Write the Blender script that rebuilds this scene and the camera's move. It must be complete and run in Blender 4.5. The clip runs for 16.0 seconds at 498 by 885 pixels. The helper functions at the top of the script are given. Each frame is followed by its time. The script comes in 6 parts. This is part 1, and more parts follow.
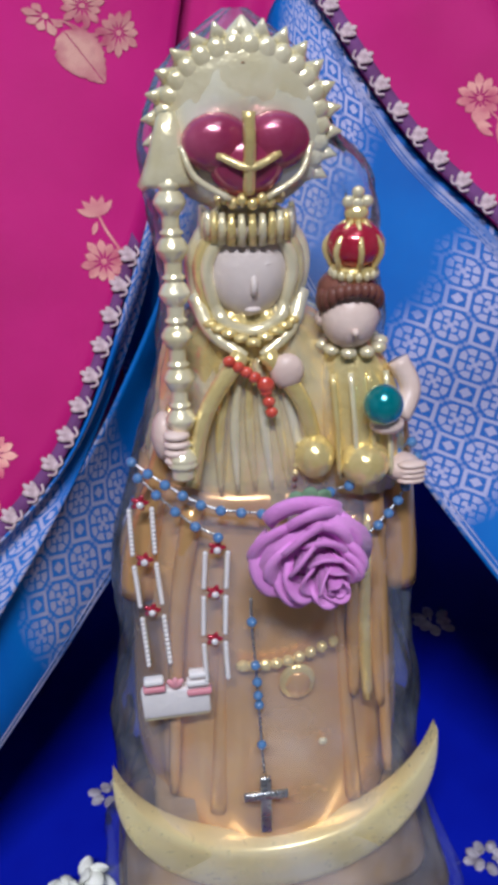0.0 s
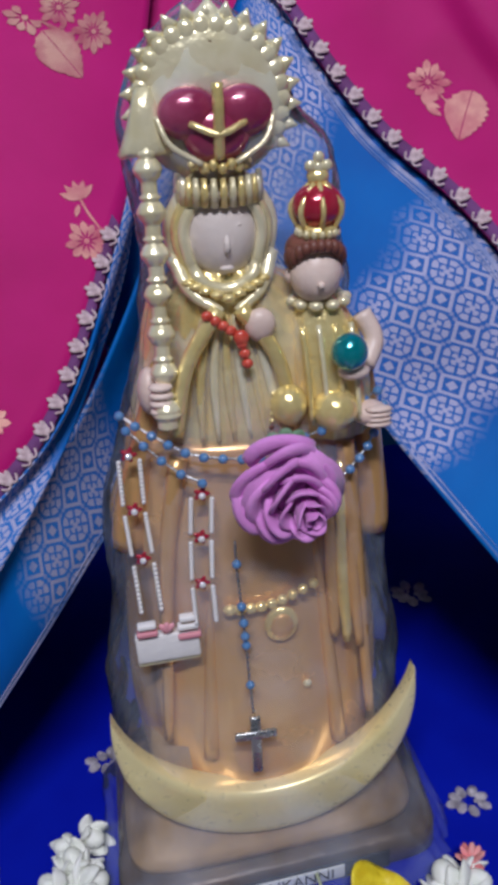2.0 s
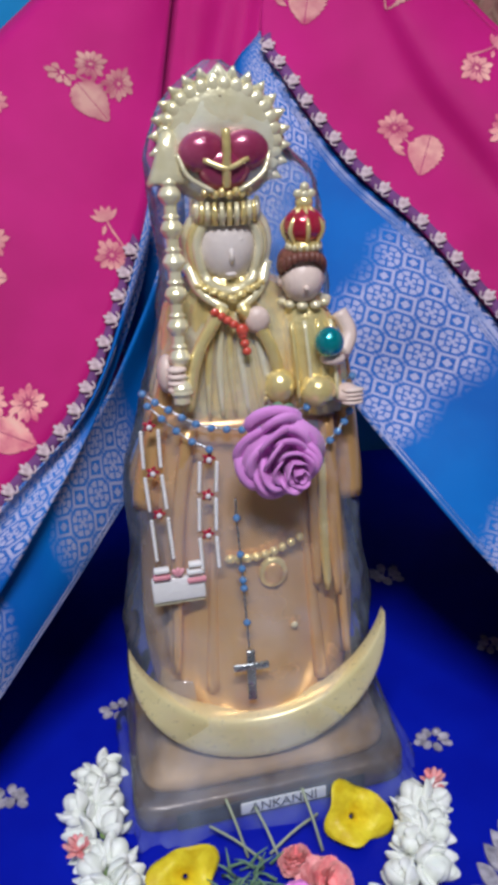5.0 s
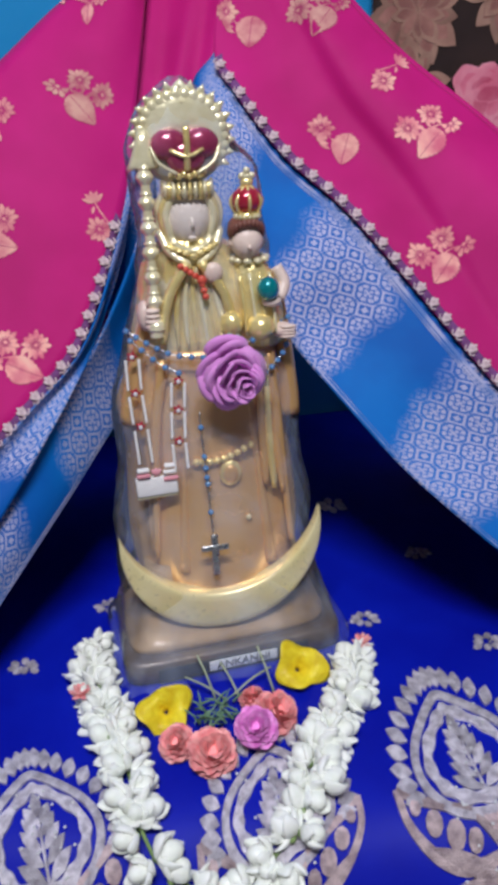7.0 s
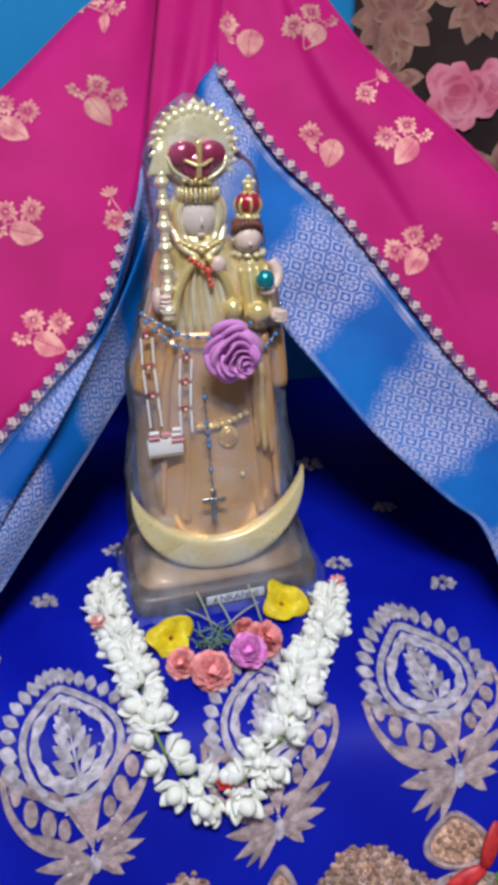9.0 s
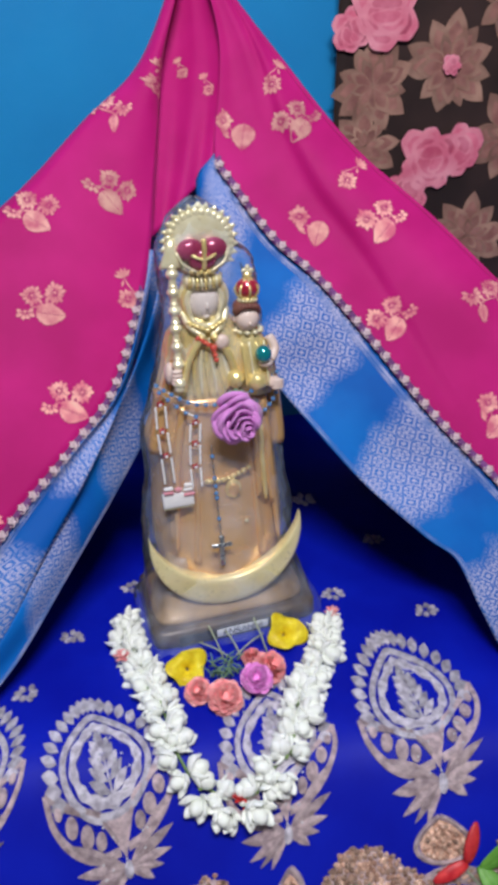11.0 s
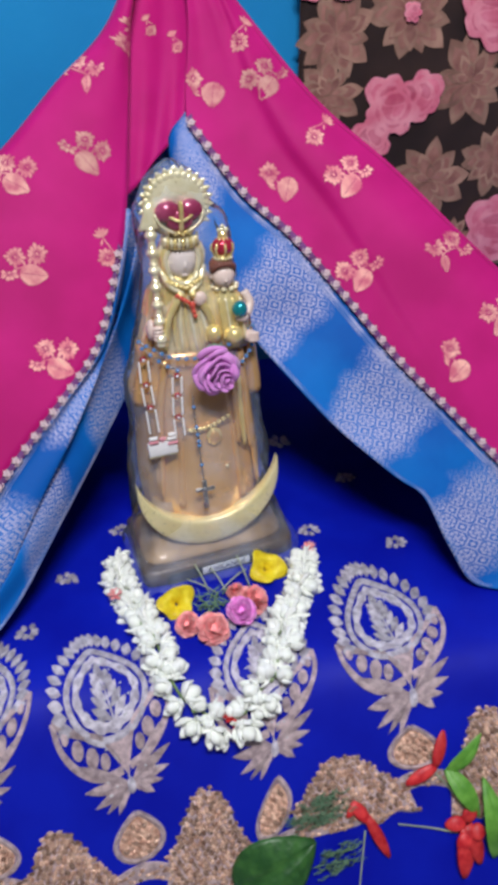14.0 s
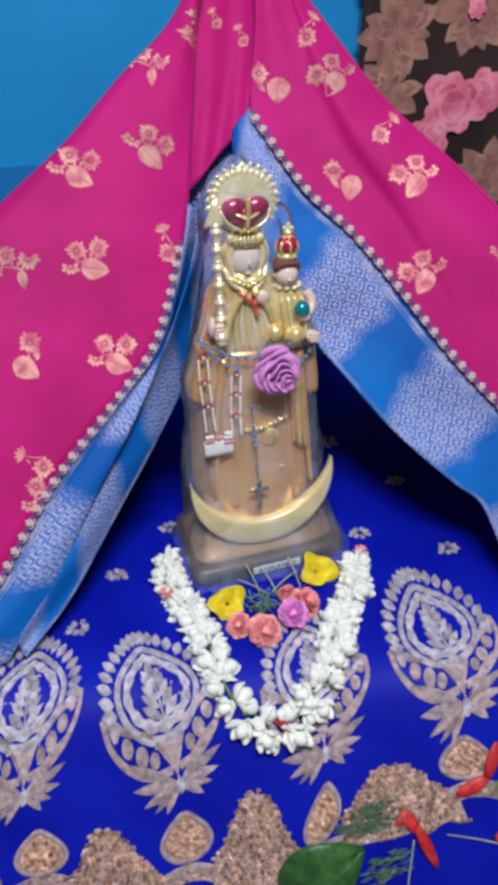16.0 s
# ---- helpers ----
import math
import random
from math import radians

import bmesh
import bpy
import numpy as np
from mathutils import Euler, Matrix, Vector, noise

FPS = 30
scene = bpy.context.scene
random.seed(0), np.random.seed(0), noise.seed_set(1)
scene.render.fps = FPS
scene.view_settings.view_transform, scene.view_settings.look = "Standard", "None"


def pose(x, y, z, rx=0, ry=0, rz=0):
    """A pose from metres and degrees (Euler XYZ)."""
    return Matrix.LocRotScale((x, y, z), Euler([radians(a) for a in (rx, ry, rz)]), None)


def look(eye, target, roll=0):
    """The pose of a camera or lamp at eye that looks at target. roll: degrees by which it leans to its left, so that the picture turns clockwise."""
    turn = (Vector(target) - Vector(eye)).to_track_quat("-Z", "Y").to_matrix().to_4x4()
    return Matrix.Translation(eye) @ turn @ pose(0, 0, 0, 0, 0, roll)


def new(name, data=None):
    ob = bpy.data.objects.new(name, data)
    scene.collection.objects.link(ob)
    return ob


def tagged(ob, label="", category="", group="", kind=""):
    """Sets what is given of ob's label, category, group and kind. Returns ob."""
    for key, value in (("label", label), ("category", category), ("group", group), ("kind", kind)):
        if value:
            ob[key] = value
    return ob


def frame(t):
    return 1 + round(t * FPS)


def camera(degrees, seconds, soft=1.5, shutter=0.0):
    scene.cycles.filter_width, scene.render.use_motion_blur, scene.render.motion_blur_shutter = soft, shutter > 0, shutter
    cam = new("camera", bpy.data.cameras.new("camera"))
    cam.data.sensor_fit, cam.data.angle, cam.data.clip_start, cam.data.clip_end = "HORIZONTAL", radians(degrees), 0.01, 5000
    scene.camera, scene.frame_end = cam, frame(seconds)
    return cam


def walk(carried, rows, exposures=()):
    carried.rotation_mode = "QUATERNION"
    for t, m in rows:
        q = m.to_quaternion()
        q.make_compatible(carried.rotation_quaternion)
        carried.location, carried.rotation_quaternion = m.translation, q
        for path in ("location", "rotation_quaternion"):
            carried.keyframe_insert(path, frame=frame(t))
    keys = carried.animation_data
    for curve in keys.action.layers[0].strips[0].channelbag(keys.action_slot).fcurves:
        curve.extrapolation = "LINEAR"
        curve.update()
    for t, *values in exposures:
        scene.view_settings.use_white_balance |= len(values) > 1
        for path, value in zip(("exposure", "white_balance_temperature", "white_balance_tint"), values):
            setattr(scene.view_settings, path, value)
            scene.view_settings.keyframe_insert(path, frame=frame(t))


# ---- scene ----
cam = camera(32.2, 16.0, soft=5.0)
METRES, EYE, TILT, LEAN, TURN = 0.64, 0.4, -30.0, 0.0, 0.0
PATH = [
    (0, (-0.037, -0.006, 0.407), (0.181, 1.713, -0.592), -0.5),
    (0.5, (-0.035, -0.015, 0.407), (0.208, 1.719, -0.558), -2.1),
    (1, (-0.035, -0.04, 0.4), (0.182, 1.721, -0.523), -3.1),
    (1.5, (-0.041, -0.04, 0.386), (0.246, 1.674, -0.606), -1.4),
    (2, (-0.043, -0.043, 0.393), (0.23, 1.7, -0.549), -1.8),
    (2.5, (-0.047, -0.05, 0.398), (0.238, 1.7, -0.526), -2.0),
    (3, (-0.044, -0.052, 0.404), (0.248, 1.72, -0.476), -2.0),
    (3.5, (-0.045, -0.052, 0.404), (0.254, 1.713, -0.488), -2.0),
    (3.7, (-0.05, -0.053, 0.404), (0.263, 1.705, -0.497), -1.3),
    (5.8, (-0.064, -0.176, 0.405), (0.259, 1.617, -0.42), -1.0),
    (6, (-0.063, -0.186, 0.41), (0.293, 1.609, -0.398), -1.1),
    (6.5, (-0.077, -0.226, 0.419), (0.272, 1.586, -0.353), -0.5),
    (7, (-0.079, -0.263, 0.41), (0.291, 1.509, -0.441), -1.4),
    (7.5, (-0.088, -0.295, 0.437), (0.296, 1.472, -0.419), 0.0),
    (8, (-0.1, -0.313, 0.451), (0.296, 1.448, -0.411), -0.6),
    (8.5, (-0.111, -0.325, 0.462), (0.295, 1.419, -0.43), -0.4),
    (9, (-0.12, -0.337, 0.461), (0.321, 1.368, -0.486), 0.7),
    (9.5, (-0.14, -0.365, 0.501), (0.274, 1.34, -0.46), 0.4),
    (9.7, (-0.138, -0.372, 0.525), (0.286, 1.352, -0.396), 0.5),
    (11.8, (-0.167, -0.397, 0.544), (0.313, 1.258, -0.471), -0.5),
    (12, (-0.172, -0.399, 0.541), (0.277, 1.24, -0.515), -0.4),
    (12.5, (-0.163, -0.399, 0.57), (0.27, 1.265, -0.451), -0.7),
    (13, (-0.167, -0.418, 0.564), (0.294, 1.219, -0.489), -0.2),
    (13.5, (-0.171, -0.419, 0.57), (0.341, 1.182, -0.513), -0.1),
    (14, (-0.166, -0.421, 0.579), (0.349, 1.183, -0.499), -0.7),
    (14.5, (-0.171, -0.418, 0.58), (0.351, 1.186, -0.494), -0.6),
    (15, (-0.182, -0.416, 0.576), (0.295, 1.198, -0.504), -0.7),
    (15.5, (-0.198, -0.406, 0.575), (0.263, 1.214, -0.504), 0.4),
    (16, (-0.194, -0.401, 0.58), (0.271, 1.21, -0.511), -0.0),
]
walk(cam, [(t, look(eye, target, roll)) for t, eye, target, roll in PATH],
     exposures=[(0.0, -0.31, 6200, 14), (0.5, -0.36, 6200, 14), (1.0, -0.48, 6200, 15), (1.5, -0.63, 6200, 15), (2.0, -0.58, 6200, 15), (2.5, -0.39, 6200, 14), (3.0, -0.33, 6200, 13), (3.5, -0.30, 6200, 13), (6.0, -0.25, 6350, 12), (7.0, -0.25, 6400, 12), (8.0, -0.22, 6450, 12), (9.0, -0.15, 6500, 12), (16.0, -0.09, 6500, 11)])

# ---------- light ----------
world = bpy.data.worlds.new("room_air")
scene.world = world
world.use_nodes = True
world.node_tree.nodes["Background"].inputs[0].default_value = (0.75, 0.85, 1.0, 1)
world.node_tree.nodes["Background"].inputs[1].default_value = 0.012


def area_lamp(name, eye, target, w, h, power, colour):
    data = bpy.data.lights.new(name, "AREA")
    data.shape, data.size, data.size_y, data.energy, data.color = "RECTANGLE", w, h, power, colour
    ob = new(name, data)
    ob.matrix_world = look(eye, target)
    return ob


area_lamp("tube_light", (-0.22, -0.85, 1.85), (0.0, 0.25, 0.1), 0.7, 0.10, 43.0, (0.96, 0.97, 1.0))
# added fill lamp: brightens the shrine a little, stands for no real source
area_lamp("fill_lamp", (0.15, -0.35, 2.0), (0.05, 0.2, 0.1), 0.4, 0.4, 2.5, (0.92, 0.96, 1.0))


# ---------- materials ----------
def material(name, dark, light, rough=0.5, metal=0.0, scale=40.0, bump=0.1, bump_scale=400.0, spec=0.5, sheen=0.0, contrast=(0.35, 0.65), island=0.0, coat=0.0, piece=0.0, emboss=0.002):
    m = bpy.data.materials.new(name)
    m.use_nodes = True
    nt = m.node_tree
    b = nt.nodes["Principled BSDF"]
    tc = nt.nodes.new("ShaderNodeTexCoord")
    n1 = nt.nodes.new("ShaderNodeTexNoise")
    n1.inputs["Scale"].default_value, n1.inputs["Detail"].default_value = scale, 6
    nt.links.new(tc.outputs["Object"], n1.inputs["Vector"])
    ramp = nt.nodes.new("ShaderNodeValToRGB")
    ramp.color_ramp.elements[0].position, ramp.color_ramp.elements[1].position = contrast
    ramp.color_ramp.elements[0].color, ramp.color_ramp.elements[1].color = (*dark, 1), (*light, 1)
    nt.links.new(n1.outputs["Fac"], ramp.inputs["Fac"])
    colour = ramp.outputs["Color"]
    if island or piece:
        info = nt.nodes.new("ShaderNodeNewGeometry" if island else "ShaderNodeObjectInfo")
        mr = nt.nodes.new("ShaderNodeMapRange")
        k = island or piece
        mr.inputs["To Min"].default_value, mr.inputs["To Max"].default_value = 1 - k, 1 + k * 0.6
        nt.links.new(info.outputs["Random Per Island" if island else "Random"], mr.inputs["Value"])
        hsv = nt.nodes.new("ShaderNodeHueSaturation")
        nt.links.new(mr.outputs["Result"], hsv.inputs["Value"])
        nt.links.new(colour, hsv.inputs["Color"])
        colour = hsv.outputs["Color"]
    nt.links.new(colour, b.inputs["Base Color"])
    n2 = nt.nodes.new("ShaderNodeTexNoise")
    n2.inputs["Scale"].default_value, n2.inputs["Detail"].default_value = bump_scale, 3
    nt.links.new(tc.outputs["Object"], n2.inputs["Vector"])
    bp = nt.nodes.new("ShaderNodeBump")
    bp.inputs["Strength"].default_value, bp.inputs["Distance"].default_value = bump, emboss
    nt.links.new(n2.outputs["Fac"], bp.inputs["Height"])
    nt.links.new(bp.outputs["Normal"], b.inputs["Normal"])
    rr = nt.nodes.new("ShaderNodeMapRange")
    rr.inputs["To Min"].default_value, rr.inputs["To Max"].default_value = max(rough - 0.1, 0.02), min(rough + 0.1, 1)
    nt.links.new(n2.outputs["Fac"], rr.inputs["Value"])
    nt.links.new(rr.outputs["Result"], b.inputs["Roughness"])
    b.inputs["Metallic"].default_value = metal
    b.inputs["Specular IOR Level"].default_value = spec
    b.inputs["Sheen Weight"].default_value = sheen
    b.inputs["Coat Weight"].default_value = coat
    return m


def woven(name, dark, light, thread=0.0007, rough=0.6, sheen=0.2, spec=0.25, scale=12.0):
    """Silk cloth: two crossed sets of threads, from the UV map in metres."""
    m = material(name, dark, light, rough=rough, scale=scale, sheen=sheen, spec=spec, bump=0.08, bump_scale=900)
    nt = m.node_tree
    uv = nt.nodes.new("ShaderNodeUVMap")
    w1, w2 = nt.nodes.new("ShaderNodeTexWave"), nt.nodes.new("ShaderNodeTexWave")
    w1.bands_direction, w2.bands_direction = "X", "Y"
    add = nt.nodes.new("ShaderNodeMath")
    for w, k in ((w1, 0), (w2, 1)):
        w.inputs["Scale"].default_value = 0.314 / thread
        w.inputs["Distortion"].default_value = 0.6
        nt.links.new(uv.outputs["UV"], w.inputs["Vector"])
        nt.links.new(w.outputs["Fac"], add.inputs[k])
    bp2 = nt.nodes.new("ShaderNodeBump")
    bp2.inputs["Strength"].default_value, bp2.inputs["Distance"].default_value = 0.12, 0.0004
    nt.links.new(add.outputs[0], bp2.inputs["Height"])
    old = [n for n in nt.nodes if n.bl_idname == "ShaderNodeBump" and n != bp2][0]
    nt.links.new(bp2.outputs["Normal"], old.inputs["Normal"])
    return m


def brocade(name, blue_a, blue_b, silver, cell=0.0135):
    """Blue silk with bands of silver flower squares: a grid of blossoms and small diamonds, from the UV map in metres."""
    m = woven(name, blue_a, blue_b, rough=0.62, sheen=0.0, spec=0.18)
    nt = m.node_tree
    b = nt.nodes["Principled BSDF"]

    def math_node(op, a, c=None, d=None):
        n = nt.nodes.new("ShaderNodeMath")
        n.operation = op
        for k, v in enumerate((a, c, d)):
            if v is None:
                continue
            if isinstance(v, (int, float)):
                n.inputs[k].default_value = v
            else:
                nt.links.new(v, n.inputs[k])
        return n.outputs[0]

    uv = nt.nodes.new("ShaderNodeUVMap")
    sep = nt.nodes.new("ShaderNodeSeparateXYZ")
    nt.links.new(uv.outputs["UV"], sep.inputs[0])
    wob = nt.nodes.new("ShaderNodeTexNoise")
    wob.inputs["Scale"].default_value, wob.inputs["Detail"].default_value = 30, 2
    nt.links.new(uv.outputs["UV"], wob.inputs["Vector"])
    u, v = sep.outputs[0], sep.outputs[1]
    # the squares stand on their points against the border: blossom squares and open squares in turn
    p = math_node("DIVIDE", math_node("MULTIPLY_ADD", wob.outputs["Fac"], 0.003, math_node("MULTIPLY", math_node("ADD", u, v), 0.7071)), cell)
    q = math_node("DIVIDE", math_node("MULTIPLY", math_node("SUBTRACT", u, v), 0.7071), cell)
    odd = math_node("GREATER_THAN", math_node("ABSOLUTE", math_node("MODULO", math_node("ADD", math_node("FLOOR", p), math_node("FLOOR", q)), 2.0)), 0.5)
    fu = math_node("ABSOLUTE", math_node("SUBTRACT", math_node("FRACT", p), 0.5))
    fv = math_node("ABSOLUTE", math_node("SUBTRACT", math_node("FRACT", q), 0.5))
    mx, mn = math_node("MAXIMUM", fu, fv), math_node("MINIMUM", fu, fv)
    r = math_node("SQRT", math_node("ADD", math_node("POWER", fu, 2.0), math_node("POWER", fv, 2.0)))
    # blossom: four notched lobes round a cross, within a rounded square
    lobes = math_node("MULTIPLY", math_node("LESS_THAN", r, 0.54), math_node("GREATER_THAN", mn, 0.045))
    notch = math_node("MULTIPLY", math_node("LESS_THAN", math_node("ABSOLUTE", math_node("SUBTRACT", fu, fv)), 0.035), math_node("GREATER_THAN", r, 0.26))
    ring = math_node("LESS_THAN", math_node("ABSOLUTE", math_node("SUBTRACT", mx, 0.25)), 0.03)
    core = math_node("LESS_THAN", r, 0.10)
    blossom = math_node("MAXIMUM", math_node("MULTIPLY", lobes, math_node("SUBTRACT", 1.0, math_node("MAXIMUM", notch, ring))), core)
    # open square: a frame with a small square inside
    frame_sq = math_node("MULTIPLY", math_node("LESS_THAN", mx, 0.40), math_node("GREATER_THAN", mx, 0.27))
    inner_sq = math_node("LESS_THAN", math_node("ADD", fu, fv), 0.20)
    corner = math_node("GREATER_THAN", mn, 0.36)
    opened = math_node("MAXIMUM", math_node("MAXIMUM", frame_sq, inner_sq), math_node("MULTIPLY", corner, 0.6))
    pat = math_node("ADD", math_node("MULTIPLY", odd, blossom), math_node("MULTIPLY", math_node("SUBTRACT", 1.0, odd), opened))
    # bands that slant across the border; their soft fade puts silk sheen into colour
    band = math_node("SINE", math_node("MULTIPLY_ADD", math_node("MULTIPLY_ADD", v, -0.45, u), 44.0, 0.2))
    soft = nt.nodes.new("ShaderNodeMapRange")
    soft.inputs["From Min"].default_value, soft.inputs["From Max"].default_value = -0.62, 0.10
    nt.links.new(math_node("MULTIPLY_ADD", wob.outputs["Fac"], 1.3, math_node("SUBTRACT", band, 0.72)), soft.inputs["Value"])
    fac = math_node("MULTIPLY", math_node("MULTIPLY_ADD", pat, 0.80, 0.05), soft.outputs["Result"])
    mix = nt.nodes.new("ShaderNodeMix")
    mix.data_type = "RGBA"
    old = b.inputs["Base Color"].links[0].from_socket
    nt.links.new(fac, mix.inputs["Factor"])
    nt.links.new(old, mix.inputs["A"])
    mix.inputs["B"].default_value = (*silver, 1)
    nt.links.new(mix.outputs["Result"], b.inputs["Base Color"])
    nt.links.new(math_node("MULTIPLY", fac, 0.35), b.inputs["Metallic"])
    return m


PINK = woven("pink_silk", (0.44, 0.004, 0.142), (0.55, 0.008, 0.190), sheen=0.06, spec=0.16)
BLUE = brocade("blue_brocade", (0.0, 0.095, 0.42), (0.0, 0.15, 0.54), (0.45, 0.44, 0.63))
ROYAL = woven("royal_blue_satin", (0.0, 0.004, 0.34), (0.001, 0.010, 0.44), rough=0.55, sheen=0.0, spec=0.2)
ZARI = material("gold_zari_thread", (0.66, 0.13, 0.21), (0.97, 0.50, 0.42), rough=0.5, metal=0.2, scale=70, bump=0.5, bump_scale=1500, piece=0.28)
LACE = material("lace_thread", (0.56, 0.40, 0.44), (0.84, 0.66, 0.70), rough=0.8, scale=300, bump=0.5, bump_scale=2500)
STRIPE = material("silver_stripe_thread", (0.10, 0.20, 0.52), (0.40, 0.42, 0.66), rough=0.55, metal=0.1, scale=45, bump=0.4, bump_scale=1800, contrast=(0.42, 0.6))
DARKBAND = material("dark_binding", (0.12, 0.03, 0.13), (0.20, 0.06, 0.24), rough=0.8)
SILVERWORK = material("silver_embroidery", (0.40, 0.36, 0.43), (0.80, 0.75, 0.83), rough=0.32, metal=0.3, scale=160, bump=0.8, bump_scale=900, island=0.3)
# silver's rosy tone where cloth turns from the lamp, put into the colour
SILVERSHADED = material("shaded_silver_embroidery", (0.38, 0.28, 0.30), (0.72, 0.56, 0.57), rough=0.34, metal=0.3, scale=160, bump=0.8, bump_scale=900, island=0.3)
# wide tone spread per piece: highlights on the sequins put into their colour
COPPERWORK = material("copper_embroidery", (0.44, 0.24, 0.17), (0.92, 0.63, 0.48), rough=0.26, metal=0.35, scale=200, bump=0.8, bump_scale=900, island=0.6)
GEM = material("rhinestone", (0.88, 0.88, 0.92), (0.98, 0.98, 1.0), rough=0.12, metal=0.25, bump=0.0, coat=1.0)
GOLD = material("gold_paint", (0.85, 0.67, 0.26), (0.97, 0.82, 0.40), rough=0.2, metal=0.5, scale=60, bump=0.35, bump_scale=170, coat=0.5, emboss=0.003)
CREAM = material("pale_gold_paint", (0.80, 0.72, 0.44), (0.93, 0.87, 0.62), rough=0.22, metal=0.35, scale=60, bump=0.25, bump_scale=140, coat=0.5, emboss=0.003)
ROBE = material("bronze_paint", (0.64, 0.36, 0.14), (0.78, 0.48, 0.20), rough=0.25, metal=0.38, scale=14, bump=0.02, bump_scale=35, coat=0.5)
CRESCENT = material("crescent_gold", (0.84, 0.72, 0.35), (0.92, 0.81, 0.46), rough=0.30, metal=0.25, scale=40, bump=0.015, bump_scale=260, coat=0.3)
BASE = material("pedestal_paint", (0.05, 0.036, 0.030), (0.15, 0.105, 0.075), rough=0.35, metal=0.2, scale=30, bump=0.3, bump_scale=120, coat=0.4)
PLINTH = material("plinth_paint", (0.21, 0.13, 0.062), (0.40, 0.26, 0.125), rough=0.55, metal=0.15, scale=35, bump=0.2, bump_scale=90, coat=0.1)
FACE = material("face_paint", (0.70, 0.61, 0.57), (0.80, 0.71, 0.66), rough=0.45, scale=60)
CHILD = material("child_paint", (0.72, 0.55, 0.48), (0.84, 0.68, 0.60), rough=0.4, scale=60)
HAIR = material("hair_paint", (0.10, 0.03, 0.02), (0.20, 0.07, 0.05), rough=0.5)
RUBY = material("ruby_lacquer", (0.36, 0.01, 0.03), (0.55, 0.03, 0.07), rough=0.15, metal=0.3, coat=1.0)
HEART = material("heart_lacquer", (0.30, 0.03, 0.09), (0.50, 0.10, 0.20), rough=0.2, metal=0.2, coat=0.8, scale=25)
TEAL = material("teal_lacquer", (0.0, 0.22, 0.26), (0.0, 0.32, 0.36), rough=0.15, metal=0.4, coat=1.0)
REDBEAD = material("red_bead", (0.55, 0.05, 0.03), (0.75, 0.12, 0.08), rough=0.25, coat=0.6, scale=200)
WALLBLUE = material("blue_distemper", (0.0, 0.22, 0.55), (0.0, 0.28, 0.64), rough=0.7, scale=3, bump=0.15, bump_scale=60)
WALLDARK = material("darker_wall_blue", (0.0, 0.14, 0.42), (0.0, 0.18, 0.50), rough=0.65, scale=3, bump=0.15, bump_scale=60)
PLASTER = material("grey_plaster", (0.26, 0.25, 0.24), (0.34, 0.33, 0.31), rough=0.8, scale=3)
FLOORM = material("grey_floor_tile", (0.30, 0.28, 0.26), (0.42, 0.40, 0.37), rough=0.4, scale=4)
BROWNCLOTH = woven("brown_cloth", (0.022, 0.012, 0.011), (0.05, 0.026, 0.023), thread=0.001)
PRINTPINK = material("pink_print", (0.64, 0.09, 0.18), (0.88, 0.25, 0.36), rough=0.8, scale=35, island=0.22, bump_scale=1200)
PRINTPALE = material("pale_pink_print", (0.76, 0.16, 0.26), (0.95, 0.36, 0.45), rough=0.8, scale=35, bump_scale=1200)
PRINTEDGE = material("rosy_print", (0.26, 0.105, 0.09), (0.41, 0.19, 0.155), rough=0.85, scale=60, island=0.2)
PRINTTAN = material("tan_print", (0.28, 0.14, 0.105), (0.47, 0.27, 0.20), rough=0.8, scale=35, island=0.30, bump_scale=1200)
JASMINE = material("jasmine_petal", (0.86, 0.89, 0.80), (0.95, 0.96, 0.92), rough=0.5, scale=120, bump=0.15, piece=0.06)
soft_petal = JASMINE.node_tree.nodes["Principled BSDF"]
soft_petal.inputs["Subsurface Radius"].default_value = (1.0, 1.0, 1.0)
soft_petal.inputs["Subsurface Weight"].default_value = 0.25
soft_petal.inputs["Subsurface Scale"].default_value = 0.004
CALYX = material("calyx_green", (0.16, 0.26, 0.08), (0.30, 0.42, 0.16), rough=0.6)
YELLOW = material("yellow_petal", (0.72, 0.52, 0.01), (0.90, 0.74, 0.03), rough=0.5, scale=150, bump=0.3)
CORAL = material("coral_petal", (0.84, 0.24, 0.26), (0.97, 0.46, 0.44), rough=0.55, scale=200, island=0.3)
MAGENTA = material("magenta_petal", (0.70, 0.16, 0.56), (0.90, 0.36, 0.78), rough=0.55, scale=200, island=0.3)
REDPETAL = material("red_petal", (0.50, 0.01, 0.02), (0.74, 0.05, 0.05), rough=0.5, scale=150, island=0.2)
LEAF = material("leaf_green", (0.02, 0.085, 0.02), (0.05, 0.16, 0.035), rough=0.4, scale=90, bump=0.3, bump_scale=200)
LEAFLIGHT = material("young_leaf_green", (0.09, 0.28, 0.03), (0.17, 0.42, 0.06), rough=0.45, scale=90)
FEATHER = material("fern_green", (0.11, 0.22, 0.13), (0.20, 0.34, 0.21), rough=0.7, scale=200)
STEM = material("pale_stem", (0.28, 0.33, 0.22), (0.45, 0.50, 0.36), rough=0.6)
FOAM = material("mauve_foam", (0.70, 0.24, 0.66), (0.82, 0.34, 0.79), rough=0.75, scale=70, bump=0.2, bump_scale=900, sheen=0.2)
GLASSBEAD = material("blue_glass_bead", (0.06, 0.17, 0.38), (0.12, 0.28, 0.55), rough=0.12, coat=0.8)
STEEL = material("silver_metal", (0.42, 0.45, 0.48), (0.62, 0.64, 0.66), rough=0.28, metal=0.9)
WHITE = material("white_card", (0.74, 0.72, 0.72), (0.86, 0.84, 0.84), rough=0.55, bump=0.2)
